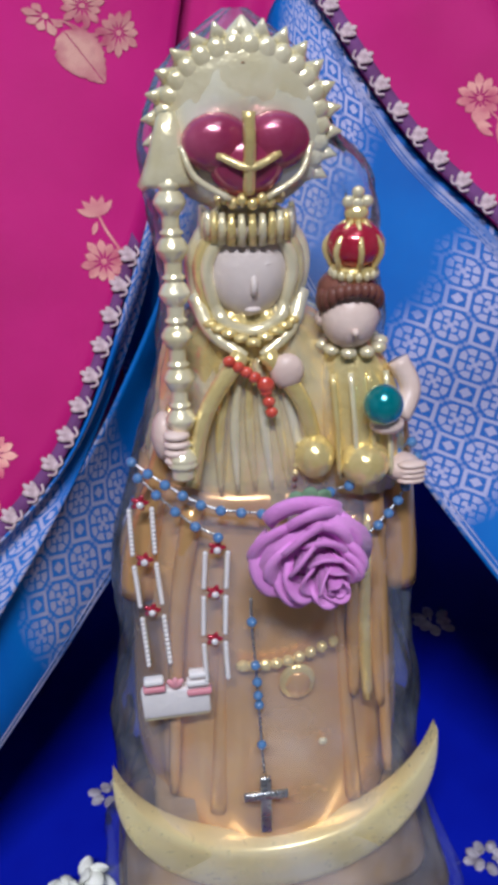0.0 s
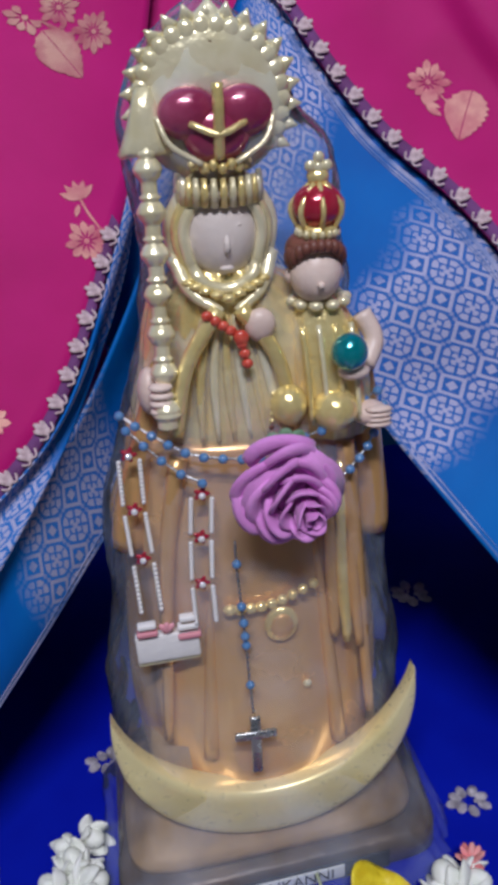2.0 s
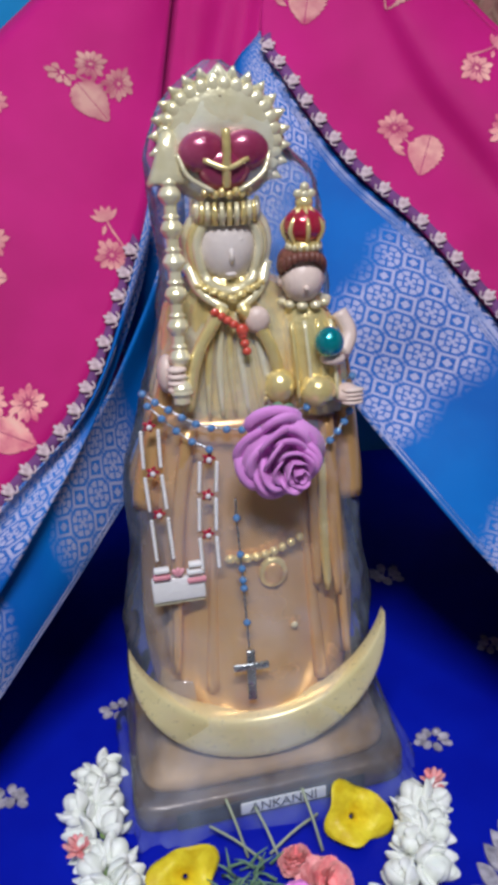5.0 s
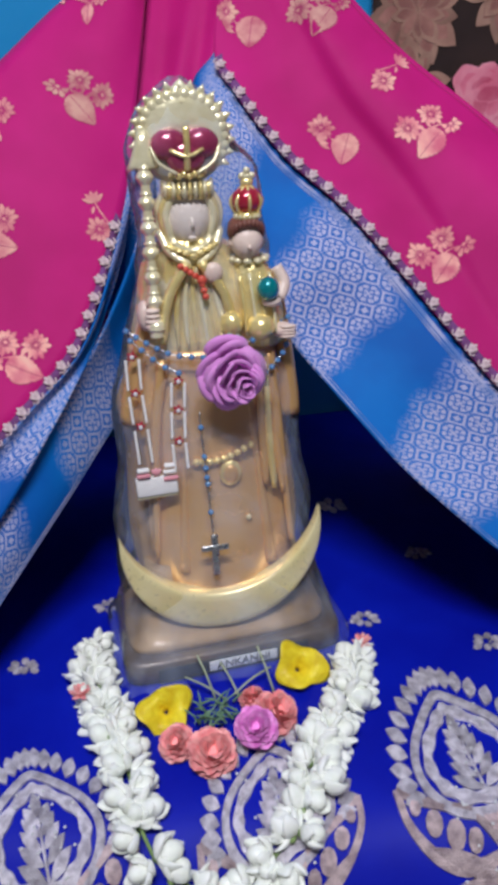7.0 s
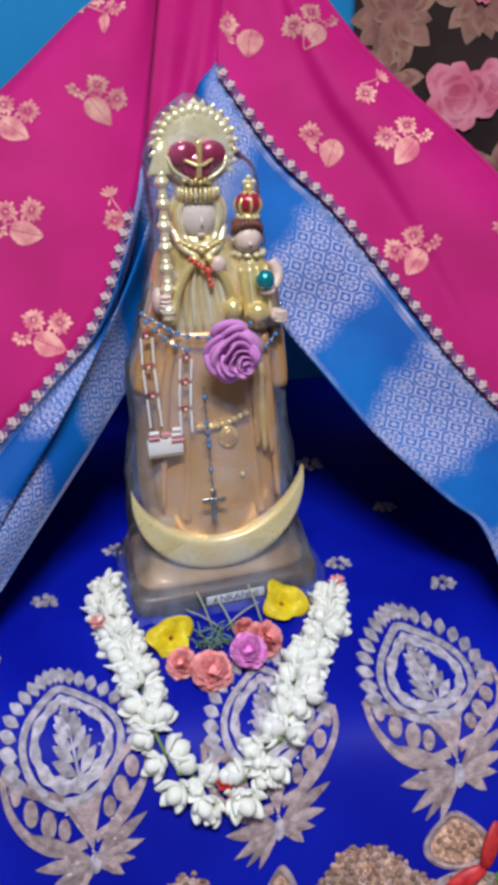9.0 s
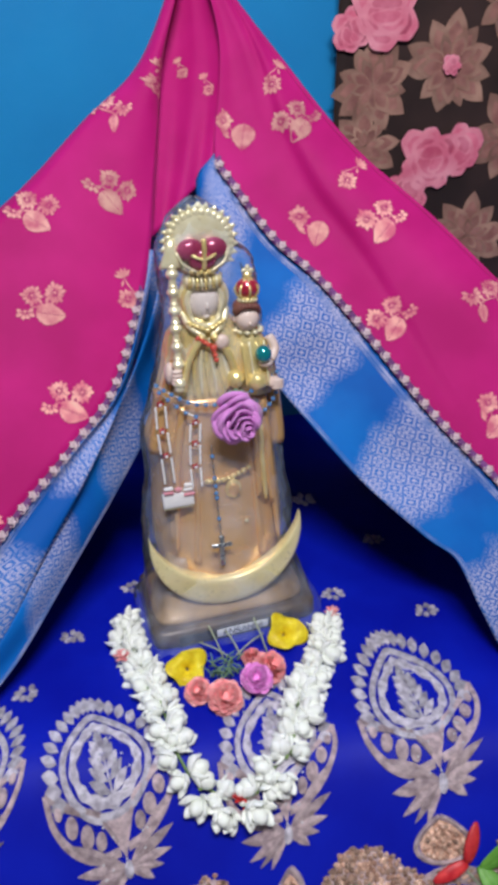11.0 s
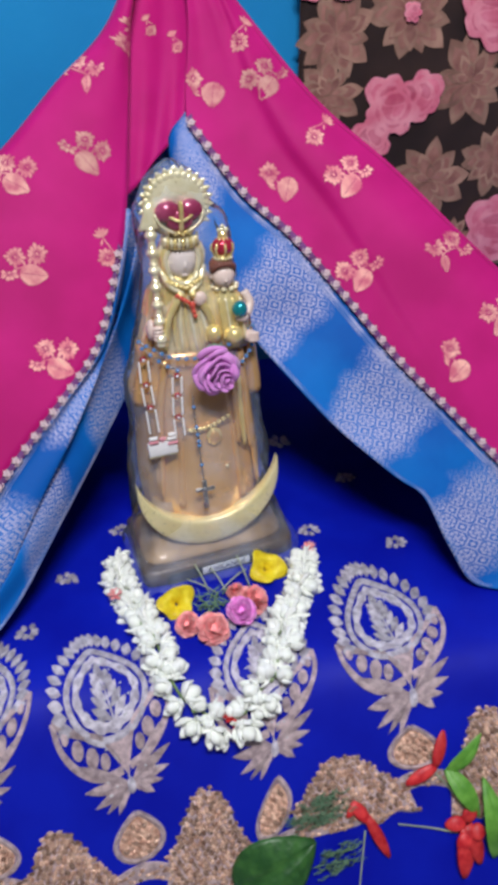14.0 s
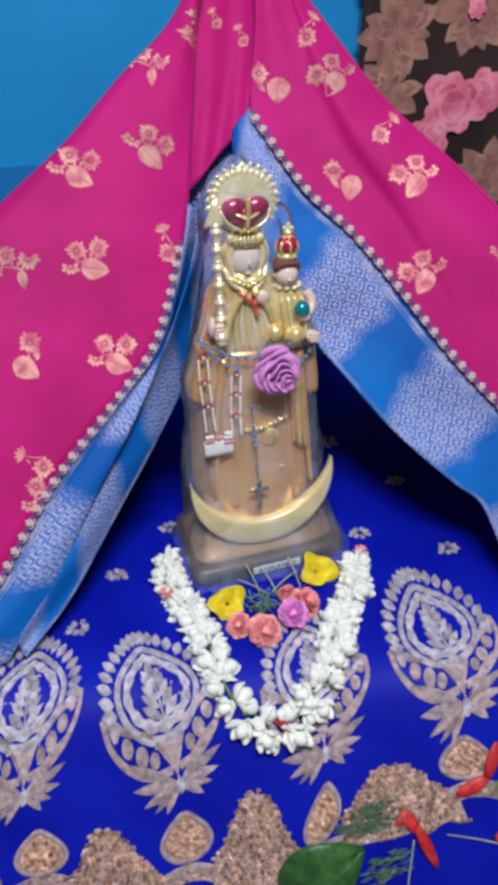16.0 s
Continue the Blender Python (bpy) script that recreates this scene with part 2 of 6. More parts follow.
PINKCARD = material("pink_stripe", (0.66, 0.22, 0.28), (0.80, 0.36, 0.42), rough=0.5)
LABELM = material("label_paper", (0.66, 0.68, 0.70), (0.80, 0.82, 0.84), rough=0.4)
INK = material("dark_ink", (0.015, 0.015, 0.02), (0.03, 0.03, 0.04), rough=0.6)


def plastic_film():
    m = bpy.data.materials.new("clear_plastic_film")
    m.use_nodes = True
    nt = m.node_tree
    nt.nodes.remove(nt.nodes["Principled BSDF"])
    out = nt.nodes["Material Output"]
    clear, haze, gloss = nt.nodes.new("ShaderNodeBsdfTransparent"), nt.nodes.new("ShaderNodeBsdfDiffuse"), nt.nodes.new("ShaderNodeBsdfGlossy")
    haze.inputs["Color"].default_value = (0.62, 0.74, 1.0, 1)
    gloss.inputs["Roughness"].default_value = 0.10
    tc, n = nt.nodes.new("ShaderNodeTexCoord"), nt.nodes.new("ShaderNodeTexNoise")
    n.inputs["Scale"].default_value, n.inputs["Detail"].default_value = 38, 4
    nt.links.new(tc.outputs["Object"], n.inputs["Vector"])
    mr = nt.nodes.new("ShaderNodeMapRange")
    mr.inputs["From Min"].default_value, mr.inputs["From Max"].default_value = 0.35, 0.7
    mr.inputs["To Min"].default_value, mr.inputs["To Max"].default_value = 0.06, 0.21
    nt.links.new(n.outputs["Fac"], mr.inputs["Value"])
    bp = nt.nodes.new("ShaderNodeBump")
    bp.inputs["Strength"].default_value, bp.inputs["Distance"].default_value = 0.8, 0.006
    nt.links.new(n.outputs["Fac"], bp.inputs["Height"])
    nt.links.new(bp.outputs["Normal"], gloss.inputs["Normal"])
    mix1, mix2, fr = nt.nodes.new("ShaderNodeMixShader"), nt.nodes.new("ShaderNodeMixShader"), nt.nodes.new("ShaderNodeFresnel")
    fr.inputs["IOR"].default_value = 1.17
    nt.links.new(mr.outputs["Result"], mix1.inputs[0])
    nt.links.new(clear.outputs[0], mix1.inputs[1])
    nt.links.new(haze.outputs[0], mix1.inputs[2])
    nt.links.new(fr.outputs[0], mix2.inputs[0])
    nt.links.new(mix1.outputs[0], mix2.inputs[1])
    nt.links.new(gloss.outputs[0], mix2.inputs[2])
    nt.links.new(mix2.outputs[0], out.inputs[0])
    return m


FILM = plastic_film()


# ---------- building helpers ----------
def mesh_of(name, bm, mats, smooth=True):
    me = bpy.data.meshes.new(name)
    bm.normal_update()
    bm.to_mesh(me)
    bm.free()
    for m in mats if isinstance(mats, (list, tuple)) else [mats]:
        me.materials.append(m)
    if smooth:
        me.shade_smooth()
    return me


def part(name, bm, mat, parent=None, label="", smooth=True):
    ob = new(name, mesh_of(name, bm, mat, smooth))
    if parent:
        ob.parent = parent
        ob.matrix_parent_inverse = parent.matrix_world.inverted() if parent.matrix_world else Matrix()
    if label:
        ob["label"] = label
    return ob


def shared(name, me, parent, m, label=""):
    """One more object on a mesh that others use too, at the pose m in the world; its parent stands at the origin."""
    ob = new(name, me)
    ob.parent = parent
    ob.matrix_basis = m
    if label:
        ob["label"] = label
    return ob


def spline(pts, n):
    """n points, evenly spaced, on a smooth curve through pts."""
    p = [Vector(q) for q in pts]
    p = [p[0] * 2 - p[1]] + p + [p[-1] * 2 - p[-2]]
    fine = []
    for i in range(1, len(p) - 2):
        a, b, c, d = p[i - 1:i + 3]
        for k in range(24):
            t = k / 24
            fine.append(0.5 * (2 * b + (c - a) * t + (2 * a - 5 * b + 4 * c - d) * t * t + (3 * b - a - 3 * c + d) * t ** 3))
    fine.append(p[-2])
    run = [0.0]
    for a, b in zip(fine, fine[1:]):
        run.append(run[-1] + (b - a).length)
    out, j = [], 0
    for k in range(n):
        s = run[-1] * k / (n - 1)
        while j < len(run) - 2 and run[j + 1] < s:
            j += 1
        f = (s - run[j]) / max(run[j + 1] - run[j], 1e-9)
        out.append(fine[j].lerp(fine[j + 1], min(max(f, 0), 1)))
    return out


def ellipsoid(bm, c, r, mi=0, seg=16, rings=10, rot=None):
    m = Matrix.Translation(c) @ (rot.to_4x4() if rot else Matrix()) @ Matrix.Diagonal((*r, 1))
    made = bmesh.ops.create_uvsphere(bm, u_segments=seg, v_segments=rings, radius=1, matrix=m)
    for f in {f for v in made["verts"] for f in v.link_faces}:
        f.material_index = mi


def tube(bm, pts, radius, mi=0, seg=8, flat=1.0):
    """A round tube along pts; radius: a number or a function of 0..1; flat squeezes it."""
    pts = [Vector(p) for p in pts]
    rings = []
    for i, p in enumerate(pts):
        d = (pts[min(i + 1, len(pts) - 1)] - pts[max(i - 1, 0)]).normalized()
        side = d.cross(Vector((0, 1, 0.01)))
        side = side.normalized() if side.length > 1e-5 else Vector((1, 0, 0))
        up = side.cross(d)
        r = radius(i / (len(pts) - 1)) if callable(radius) else radius
        rings.append([bm.verts.new(p + side * math.cos(a) * r + up * math.sin(a) * r * flat) for a in (2 * math.pi * k / seg for k in range(seg))])
    for a, b in zip(rings, rings[1:]):
        for k in range(seg):
            bm.faces.new((a[k], a[(k + 1) % seg], b[(k + 1) % seg], b[k])).material_index = mi
    for ring, back in ((rings[0], True), (rings[-1], False)):
        bm.faces.new(ring[::-1] if back else ring).material_index = mi


def rings_loft(bm, rows, mi=0, cap=True):
    """Joins closed rings of points into one skin."""
    made = [[bm.verts.new(p) for p in row] for row in rows]
    n = len(made[0])
    for a, b in zip(made, made[1:]):
        for k in range(n):
            bm.faces.new((a[k], a[(k + 1) % n], b[(k + 1) % n], b[k])).material_index = mi
    if cap:
        bm.faces.new(made[0][::-1]).material_index = mi
        bm.faces.new(made[-1]).material_index = mi


def boxed(bm, m, size, mi=0, bevel=0.0):
    made = bmesh.ops.create_cube(bm, size=1, matrix=m @ Matrix.Diagonal((*size, 1)))
    faces = {f for v in made["verts"] for f in v.link_faces}
    if bevel:
        edges = list({e for f in faces for e in f.edges})
        res = bmesh.ops.bevel(bm, geom=edges, offset=bevel, segments=2, affect="EDGES", profile=0.5)
        faces = set(res["faces"]) | {f for f in faces if f.is_valid}
    for f in faces:
        f.material_index = mi


class Sheet:
    """A hung cloth between curves; at(u, v) is a place on it, u along the curves, v from the first curve to the last."""

    def __init__(self, curves, fold, n=160):
        self.rows, self.n, self.fold = [spline(c, n) for c in curves], n, fold
        self.length = sum((b - a).length for a, b in zip(self.rows[-1], self.rows[-1][1:]))
        mid = n // 2
        self.width = sum((b[mid] - a[mid]).length for a, b in zip(self.rows, self.rows[1:]))

    def flat(self, u, v):
        k = min(max(u, 0), 1) * (self.n - 1)
        i = min(int(k), self.n - 2)
        ps = [r[i].lerp(r[i + 1], k - i) for r in self.rows]
        s = min(max(v, 0), 1) * (len(ps) - 1)
        j = min(int(s), len(ps) - 2)
        return ps[j].lerp(ps[j + 1], s - j)

    def at(self, u, v, lift=0.0):
        p = self.flat(u, v)
        du = self.flat(min(u + 0.01, 1), v) - self.flat(max(u - 0.01, 0), v)
        dv = self.flat(u, min(v + 0.02, 1)) - self.flat(u, max(v - 0.02, 0))
        nrm = du.cross(dv)
        nrm = nrm.normalized() if nrm.length > 1e-9 else Vector((0, -1, 0))
        if nrm.y > 0:
            nrm = -nrm
        return p + nrm * (self.fold(u, v) + lift)

    def mesh(self, nu, nv):
        bm = bmesh.new()
        uv = bm.loops.layers.uv.new("UVMap")
        grid = [[bm.verts.new(self.at(i / nu, j / nv)) for j in range(nv + 1)] for i in range(nu + 1)]
        spot = {grid[i][j]: (i / nu * self.length, j / nv * self.width) for i in range(nu + 1) for j in range(nv + 1)}
        for i in range(nu):
            for j in range(nv):
                f = bm.faces.new((grid[i][j], grid[i + 1][j], grid[i + 1][j + 1], grid[i][j + 1]))
                for l in f.loops:
                    l[uv].uv = spot[l.vert]
        return bm

    def nearest(self, p):
        p = Vector(p)
        return min(((i / 120, j / 40) for i in range(121) for j in range(41)), key=lambda q: (self.flat(*q) - p).length)


def cloth_part(name, sheet, nu, nv, mat, parent, label="", thick=0.0012):
    ob = part(name, sheet.mesh(nu, nv), mat, parent, label)
    sol = ob.modifiers.new("thickness", "SOLIDIFY")
    sol.thickness, sol.offset = thick, 0
    return ob


def thing(name, label, category, group="", at=(0, 0, 0)):
    e = new(name)
    e.empty_display_size = 0.02
    e.location = at
    e.matrix_world = Matrix.Translation(at)
    return tagged(e, label, category, group)


# ---------- the room ----------
def slab(name, x0, x1, y0, y1, z0, z1, mat, label, category):
    bm = bmesh.new()
    boxed(bm, Matrix.Translation(((x0 + x1) / 2, (y0 + y1) / 2, (z0 + z1) / 2)), (x1 - x0, y1 - y0, z1 - z0))
    return tagged(part(name, bm, mat, smooth=False), label, category, kind="structure")


FLOOR_Z = -0.72
slab("wall_north", -1.6, 1.8, 0.66, 0.76, 0.30, 2.1, WALLBLUE, "bright blue painted wall behind the shrine", "wall")
# below 0.30 the wall has a darker blue
slab("wall_north_lower", -1.6, 1.8, 0.657, 0.76, FLOOR_Z, 0.30, WALLDARK, "darker blue lower part of painted wall", "wall")
slab("wall_west", -1.7, -1.6, -1.9, 0.76, FLOOR_Z, 2.1, PLASTER, "plain grey plastered side wall", "wall")
slab("wall_east", 1.8, 1.9, -1.9, 0.76, FLOOR_Z, 2.1, PLASTER, "plain grey plastered side wall", "wall")
slab("wall_south", -1.7, 1.9, -2.0, -1.9, FLOOR_Z, 2.1, PLASTER, "plain grey plastered rear wall", "wall")
slab("ceiling", -1.7, 1.9, -2.0, 0.76, 2.1, 2.2, PLASTER, "plain grey plastered ceiling", "ceiling")
slab("floor", -1.7, 1.9, -2.0, 0.76, FLOOR_Z - 0.1, FLOOR_Z, FLOORM, "plain grey tiled floor", "floor")


# ---------- blue cloth of the shrine ----------
def cloth_z(x, y):
    """Height of the cloth: level on the table, falling over its front edge."""
    d = 0.08 - 0.2 * x - y
    z = -1.7 * (math.sqrt(d * d + 0.0004) + d) / 2
    z += 0.0022 * noise.noise(Vector((x * 9, y * 7, 0.3)))
    front = min(max((0.12 - y) / 0.1, 0), 1)
    z += front * 0.004 * math.sin(x * 34 + 3 * math.sin(x * 9) + y * 10)
    return max(z, FLOOR_Z + 0.003)


def on_cloth(x, y, lift=0.0):
    return Vector((x, y, cloth_z(x, y) + lift))


def cloth_normal(x, y):
    e = 0.004
    a, b = on_cloth(x + e, y) - on_cloth(x - e, y), on_cloth(x, y + e) - on_cloth(x, y - e)
    return a.cross(b).normalized()


def build_cloth():
    bm = bmesh.new()
    uv = bm.loops.layers.uv.new("UVMap")
    xs = [-0.9 + 1.9 * i / 190 for i in range(191)]
    ys = [-0.38 + 1.03 * j / 150 for j in range(151)]
    grid = [[bm.verts.new(on_cloth(x, y)) for y in ys] for x in xs]
    for i in range(190):
        for j in range(150):
            f = bm.faces.new((grid[i][j], grid[i + 1][j], grid[i + 1][j + 1], grid[i][j + 1]))
            for l in f.loops:
                l[uv].uv = l.vert.co.xy
    ob = part("altar_cloth", bm, ROYAL)
    return tagged(ob, "royal blue satin cloth with silver and copper embroidery", "cloth")


ALTAR_CLOTH = build_cloth()


# ---------- pink saree hung as a tent ----------
PEAK = (0.047, 0.535, 0.575)
LEFT_OUT = [PEAK, (-0.005, 0.493, 0.478), (-0.07, 0.457, 0.427), (-0.132, 0.423, 0.378), (-0.206, 0.389, 0.331), (-0.38, 0.30, 0.22)]
LEFT_IN = [PEAK, (0.018, 0.505, 0.495), (-0.008, 0.435, 0.40), (-0.026, 0.386, 0.325), (-0.039, 0.362, 0.291), (-0.073, 0.315, 0.224), (-0.119, 0.285, 0.182), (-0.187, 0.247, 0.127), (-0.252, 0.199, 0.059), (-0.33, 0.15, 0.006)]
RIGHT_OUT = [(0.055, 0.535, 0.575), (0.115, 0.458, 0.481), (0.169, 0.396, 0.406), (0.232, 0.342, 0.347), (0.313, 0.266, 0.263), (0.45, 0.16, 0.14)]
RIGHT_IN = [(0.055, 0.535, 0.575), (0.065, 0.477, 0.491), (0.046, 0.425, 0.40), (0.054, 0.404, 0.375), (0.084, 0.368, 0.33), (0.119, 0.337, 0.297), (0.153, 0.301, 0.254), (0.2, 0.249, 0.191), (0.244, 0.206, 0.143), (0.277, 0.174, 0.106), (0.33, 0.13, 0.05), (0.38, 0.09, 0.006)]
LEFT_FOLD = [(-0.022, 0.392, 0.318), (-0.035, 0.372, 0.27), (-0.062, 0.335, 0.222), (-0.085, 0.305, 0.19), (-0.114, 0.276, 0.155), (-0.15, 0.25, 0.112), (-0.2, 0.205, 0.052), (-0.25, 0.165, 0.006)]
LEFT_LOW = [(-0.005, 0.405, 0.30), (-0.02, 0.385, 0.23), (-0.049, 0.34, 0.166), (-0.077, 0.31, 0.136), (-0.135, 0.251, 0.079), (-0.186, 0.205, 0.032), (-0.235, 0.168, 0.005)]
RIGHT_LOW = [(0.03, 0.43, 0.375), (0.025, 0.38, 0.30), (0.05, 0.32, 0.25), (0.071, 0.296, 0.215), (0.109, 0.255, 0.167), (0.139, 0.226, 0.133), (0.18, 0.192, 0.096), (0.203, 0.174, 0.079), (0.217, 0.146, 0.04), (0.234, 0.12, 0.006), (0.262, 0.10, 0.003)]


def shift(curve, dx, dy, dz):
    return [(x + dx, y + dy, z + dz) for x, y, z in curve]


SAREE = thing("saree_canopy", "pink silk saree with blue brocade border, hung as a tent", "saree")
# first curve of each side: unseen rear flap, added to keep light out
left_pink = Sheet([shift(LEFT_OUT, 0.0, 0.10, -0.34), shift(LEFT_OUT, 0.0, 0.012, -0.006), LEFT_OUT, LEFT_IN],
                  lambda u, v: 0.006 * math.sin(math.pi * min(max((v - 0.66) * 3, 0), 1)) + 0.003 * math.sin(9 * v + 4 * u) * min(u * 4, 1))
right_pink = Sheet([shift(RIGHT_OUT, 0.07, 0.10, -0.34), shift(RIGHT_OUT, 0.0, 0.012, -0.006), RIGHT_OUT, RIGHT_IN],
                   lambda u, v: (0.006 * math.sin(math.pi * min(max((v - 0.66) * 3, 0), 1)) + 0.0025 * math.sin(26 * v + 1.5 * u) - 0.0032 * (1 + math.tanh((v - 0.71 - 0.42 * (u - 0.12)) / 0.012)) * min(1.0, 6 * (1.0 - v))) * min(u * 5, 1))
mid_pink = Sheet([[(0.047, 0.55, 0.575), (0.015, 0.53, 0.495), (-0.012, 0.46, 0.40), (-0.034, 0.405, 0.318)],
                  [(0.052, 0.548, 0.575), (0.045, 0.515, 0.495), (0.025, 0.455, 0.41), (0.005, 0.418, 0.352)],
                  [(0.056, 0.55, 0.575), (0.072, 0.49, 0.49), (0.055, 0.45, 0.42), (0.046, 0.432, 0.388)]],
                 lambda u, v: 0.003 * math.sin(14 * v) * u)
left_blue = Sheet([shift(LEFT_IN[3:], 0, 0.003, 0), LEFT_FOLD], lambda u, v: 0.003 * math.sin(5 * v + 6 * u))
left_inner = Sheet([shift(LEFT_FOLD, 0.01, 0.012, 0.012), LEFT_LOW], lambda u, v: 0.003 * math.sin(4 * v + 9 * u))
right_blue = Sheet([shift(RIGHT_IN[2:], 0, 0.003, 0), RIGHT_LOW], lambda u, v: (0.005 * math.sin(7 * u + 2 * v) + 0.002 * math.sin(30 * u)) * math.sin(math.pi * v * 0.8))
blue_back = Sheet([[(-0.052, 0.432, 0.33), (0.0, 0.447, 0.375), (0.047, 0.445, 0.395)], [(-0.05, 0.41, 0.21), (0.0, 0.41, 0.21), (0.05, 0.405, 0.235)]], lambda u, v: 0.002 * math.sin(12 * u))
cloth_part("blue_border", blue_back, 24, 12, BLUE, SAREE)
cloth_part("pink_panel", left_pink, 90, 45, PINK, SAREE, "plain pink silk with gold flower sprays")
cloth_part("pink_panel", right_pink, 100, 135, PINK, SAREE, "plain pink silk with gold flower sprays")
cloth_part("pink_panel", mid_pink, 40, 16, PINK, SAREE)
cloth_part("blue_border", left_blue, 90, 16, BLUE, SAREE, "bright blue silk border with silver brocade squares")
cloth_part("blue_border", left_inner, 90, 16, BLUE, SAREE)
cloth_part("blue_border", right_blue, 110, 40, BLUE, SAREE, "bright blue silk border with silver brocade squares")


# ---------- the statue ----------
def front_y(z):
    return 0.247 + 0.15 * (z - 0.1)


def build_statue():
    bm = bmesh.new()
    gold, cream, robe, cres, base, face, child, hair, ruby, heart, teal, red, plinth = range(13)
    # pedestal: a squared slab and a sloped plinth on it, its front turned a little
    def squared(z, c, hw, hy, power, n=72):
        row = []
        for k in range(n):
            a = 2 * math.pi * k / n
            x = hw * math.copysign(abs(math.cos(a)) ** power, math.cos(a))
            y = hy * math.copysign(abs(math.sin(a)) ** power, math.sin(a))
            row.append(Vector((c + x, 0.275 + y + 0.07 * x, z)))
        return row
    rings_loft(bm, [squared(z, 0.011, hw, hy, 0.2) for z, hw, hy in ((0.0, 0.079, 0.052), (0.002, 0.081, 0.054), (0.015, 0.080, 0.053), (0.017, 0.078, 0.051), (0.0175, 0.074, 0.044))], base)
    rings_loft(bm, [squared(z, 0.009, hw, hy, 0.35) for z, hw, hy in ((0.017, 0.074, 0.045), (0.021, 0.0735, 0.044), (0.023, 0.070, 0.041), (0.032, 0.065, 0.034), (0.05, 0.058, 0.026), (0.075, 0.056, 0.022))], plinth)
    # robe with hanging folds
    profile = ((0.045, 0.008, 0.056, 0.038), (0.085, 0.008, 0.061, 0.041), (0.12, 0.0075, 0.060, 0.041), (0.15, 0.007, 0.058, 0.040), (0.17, 0.006, 0.0595, 0.040), (0.18, 0.006, 0.061, 0.040), (0.188, 0.006, 0.060, 0.039), (0.205, 0.0075, 0.055, 0.037), (0.225, 0.009, 0.0525, 0.035))
    n = 160
    rows = []
    fine = spline([(c, hw, z) for z, c, hw, hy in profile], 40)
    for p in fine:
        c, hw, z = p
        hy = 0.041 - 0.006 * min(max((z - 0.12) / 0.1, 0), 1)
        row = []
        for k in range(n):
            a = 2 * math.pi * k / n
            s = math.sin(a)
            depth = min(max((0.21 - z) / 0.08, 0.15), 1)
            fold = 0.0005 * depth * math.sin(a * 15 + 2.2 * math.sin(a * 3) + z * 9) + 0.0010 * depth * math.sin(a * 8 + 1 + z * 6)
            r = 1 + fold / 0.045
            row.append(Vector((c + hw * r * math.copysign(abs(math.cos(a)) ** 0.8, math.cos(a)), front_y(z) + hy + hy * r * s, z)))
        rows.append(row)
    rings_loft(bm, rows, robe)
    # mantle edges and hanging sleeve folds, half sunk in the robe
    for sx, x0, x1 in ((-1, -0.024, -0.036), (1, 0.046, 0.054)):
        pts = spline([(x0, front_y(0.225) + 0.001, 0.222), (x1 - sx * 0.004, front_y(0.18) + 0.002, 0.18), (x1, front_y(0.13) + 0.004, 0.13), (x1 + sx * 0.003, front_y(0.09) + 0.003, 0.085)], 20)
        tube(bm, pts, lambda t: 0.0042 - 0.0020 * t, robe, 10)
    for k in range(3):
        pts = spline([(0.038 + 0.006 * k, front_y(0.2) + 0.0025, 0.214), (0.039 + 0.005 * k, front_y(0.16) + 0.0022, 0.165), (0.040 + 0.006 * k, front_y(0.125) + 0.0015, 0.130 - 0.004 * k)], 16)
        tube(bm, pts, lambda t: 0.0016 + 0.0024 * t - 0.0018 * t ** 4, gold if k == 1 else robe, 10)
    for x0, x1 in ((-0.012, -0.020), (0.004, 0.004), (0.020, 0.027), (0.030, 0.042)):
        tube(bm, spline([(x0, front_y(0.19) + 0.0050, 0.20), ((x0 + x1) / 2, front_y(0.14) + 0.0042, 0.14), (x1, front_y(0.08) + 0.0044, 0.07)], 20), lambda t: 0.0012 + 0.0030 * t, robe, 14)
    ellipsoid(bm, (0.0262, front_y(0.108) - 0.001, 0.108), (0.0021, 0.0012, 0.0021), cream, 10, 6)
    # crescent moon under the feet: two arcs that meet in points, a flat face with rounded edges
    rows, m = [], 72
    for i in range(m + 1):
        s = 2 * i / m - 1
        ao, ai = s * math.radians(98.5), s * math.radians(72.5)
        outer = Vector((0.006 + 0.0690 * math.sin(ao) + 0.002 * s, 0, 0.0970 - 0.0690 * math.cos(ao) + 0.003 * s))
        inner = Vector((0.006 + 0.0715 * math.sin(ai) + 0.002 * s, 0, 0.1290 - 0.0715 * math.cos(ai) + 0.003 * s))
        y = 0.2325 + 0.011 * abs(s) ** 2.5
        mid, half = (outer + inner) / 2, (outer - inner) / 2
        if half.length < 0.0008:
            half = Vector((0, 0, 0.0008))
        d = 0.0035 + 0.0045 * (1 - s * s)
        row = []
        for k in range(18):
            b = 2 * math.pi * k / 18
            row.append(mid + half * math.copysign(abs(math.cos(b)) ** 0.35, math.cos(b)) + Vector((0, y + d + d * math.copysign(abs(math.sin(b)) ** 0.4, math.sin(b)), 0)))
        rows.append(row)
    rings_loft(bm, rows, cres)
    # upper body: gold cape with folds, shoulders
    rows = []
    for z, c, hw, hy in ((0.214, 0.010, 0.050, 0.034), (0.232, 0.010, 0.050, 0.034), (0.25, 0.011, 0.046, 0.031), (0.266, 0.010, 0.043, 0.028), (0.278, 0.006, 0.036, 0.024), (0.288, 0.003, 0.026, 0.020), (0.297, 0.0, 0.015, 0.015)):
        rows.append([Vector((c + hw * math.cos(a) * (1 + 0.02 * math.sin(a * 19)), front_y(z) + hy + hy * math.sin(a) * (1 + 0.03 * math.sin(a * 23 + z * 60)), z)) for a in (2 * math.pi * k / 96 for k in range(96))])
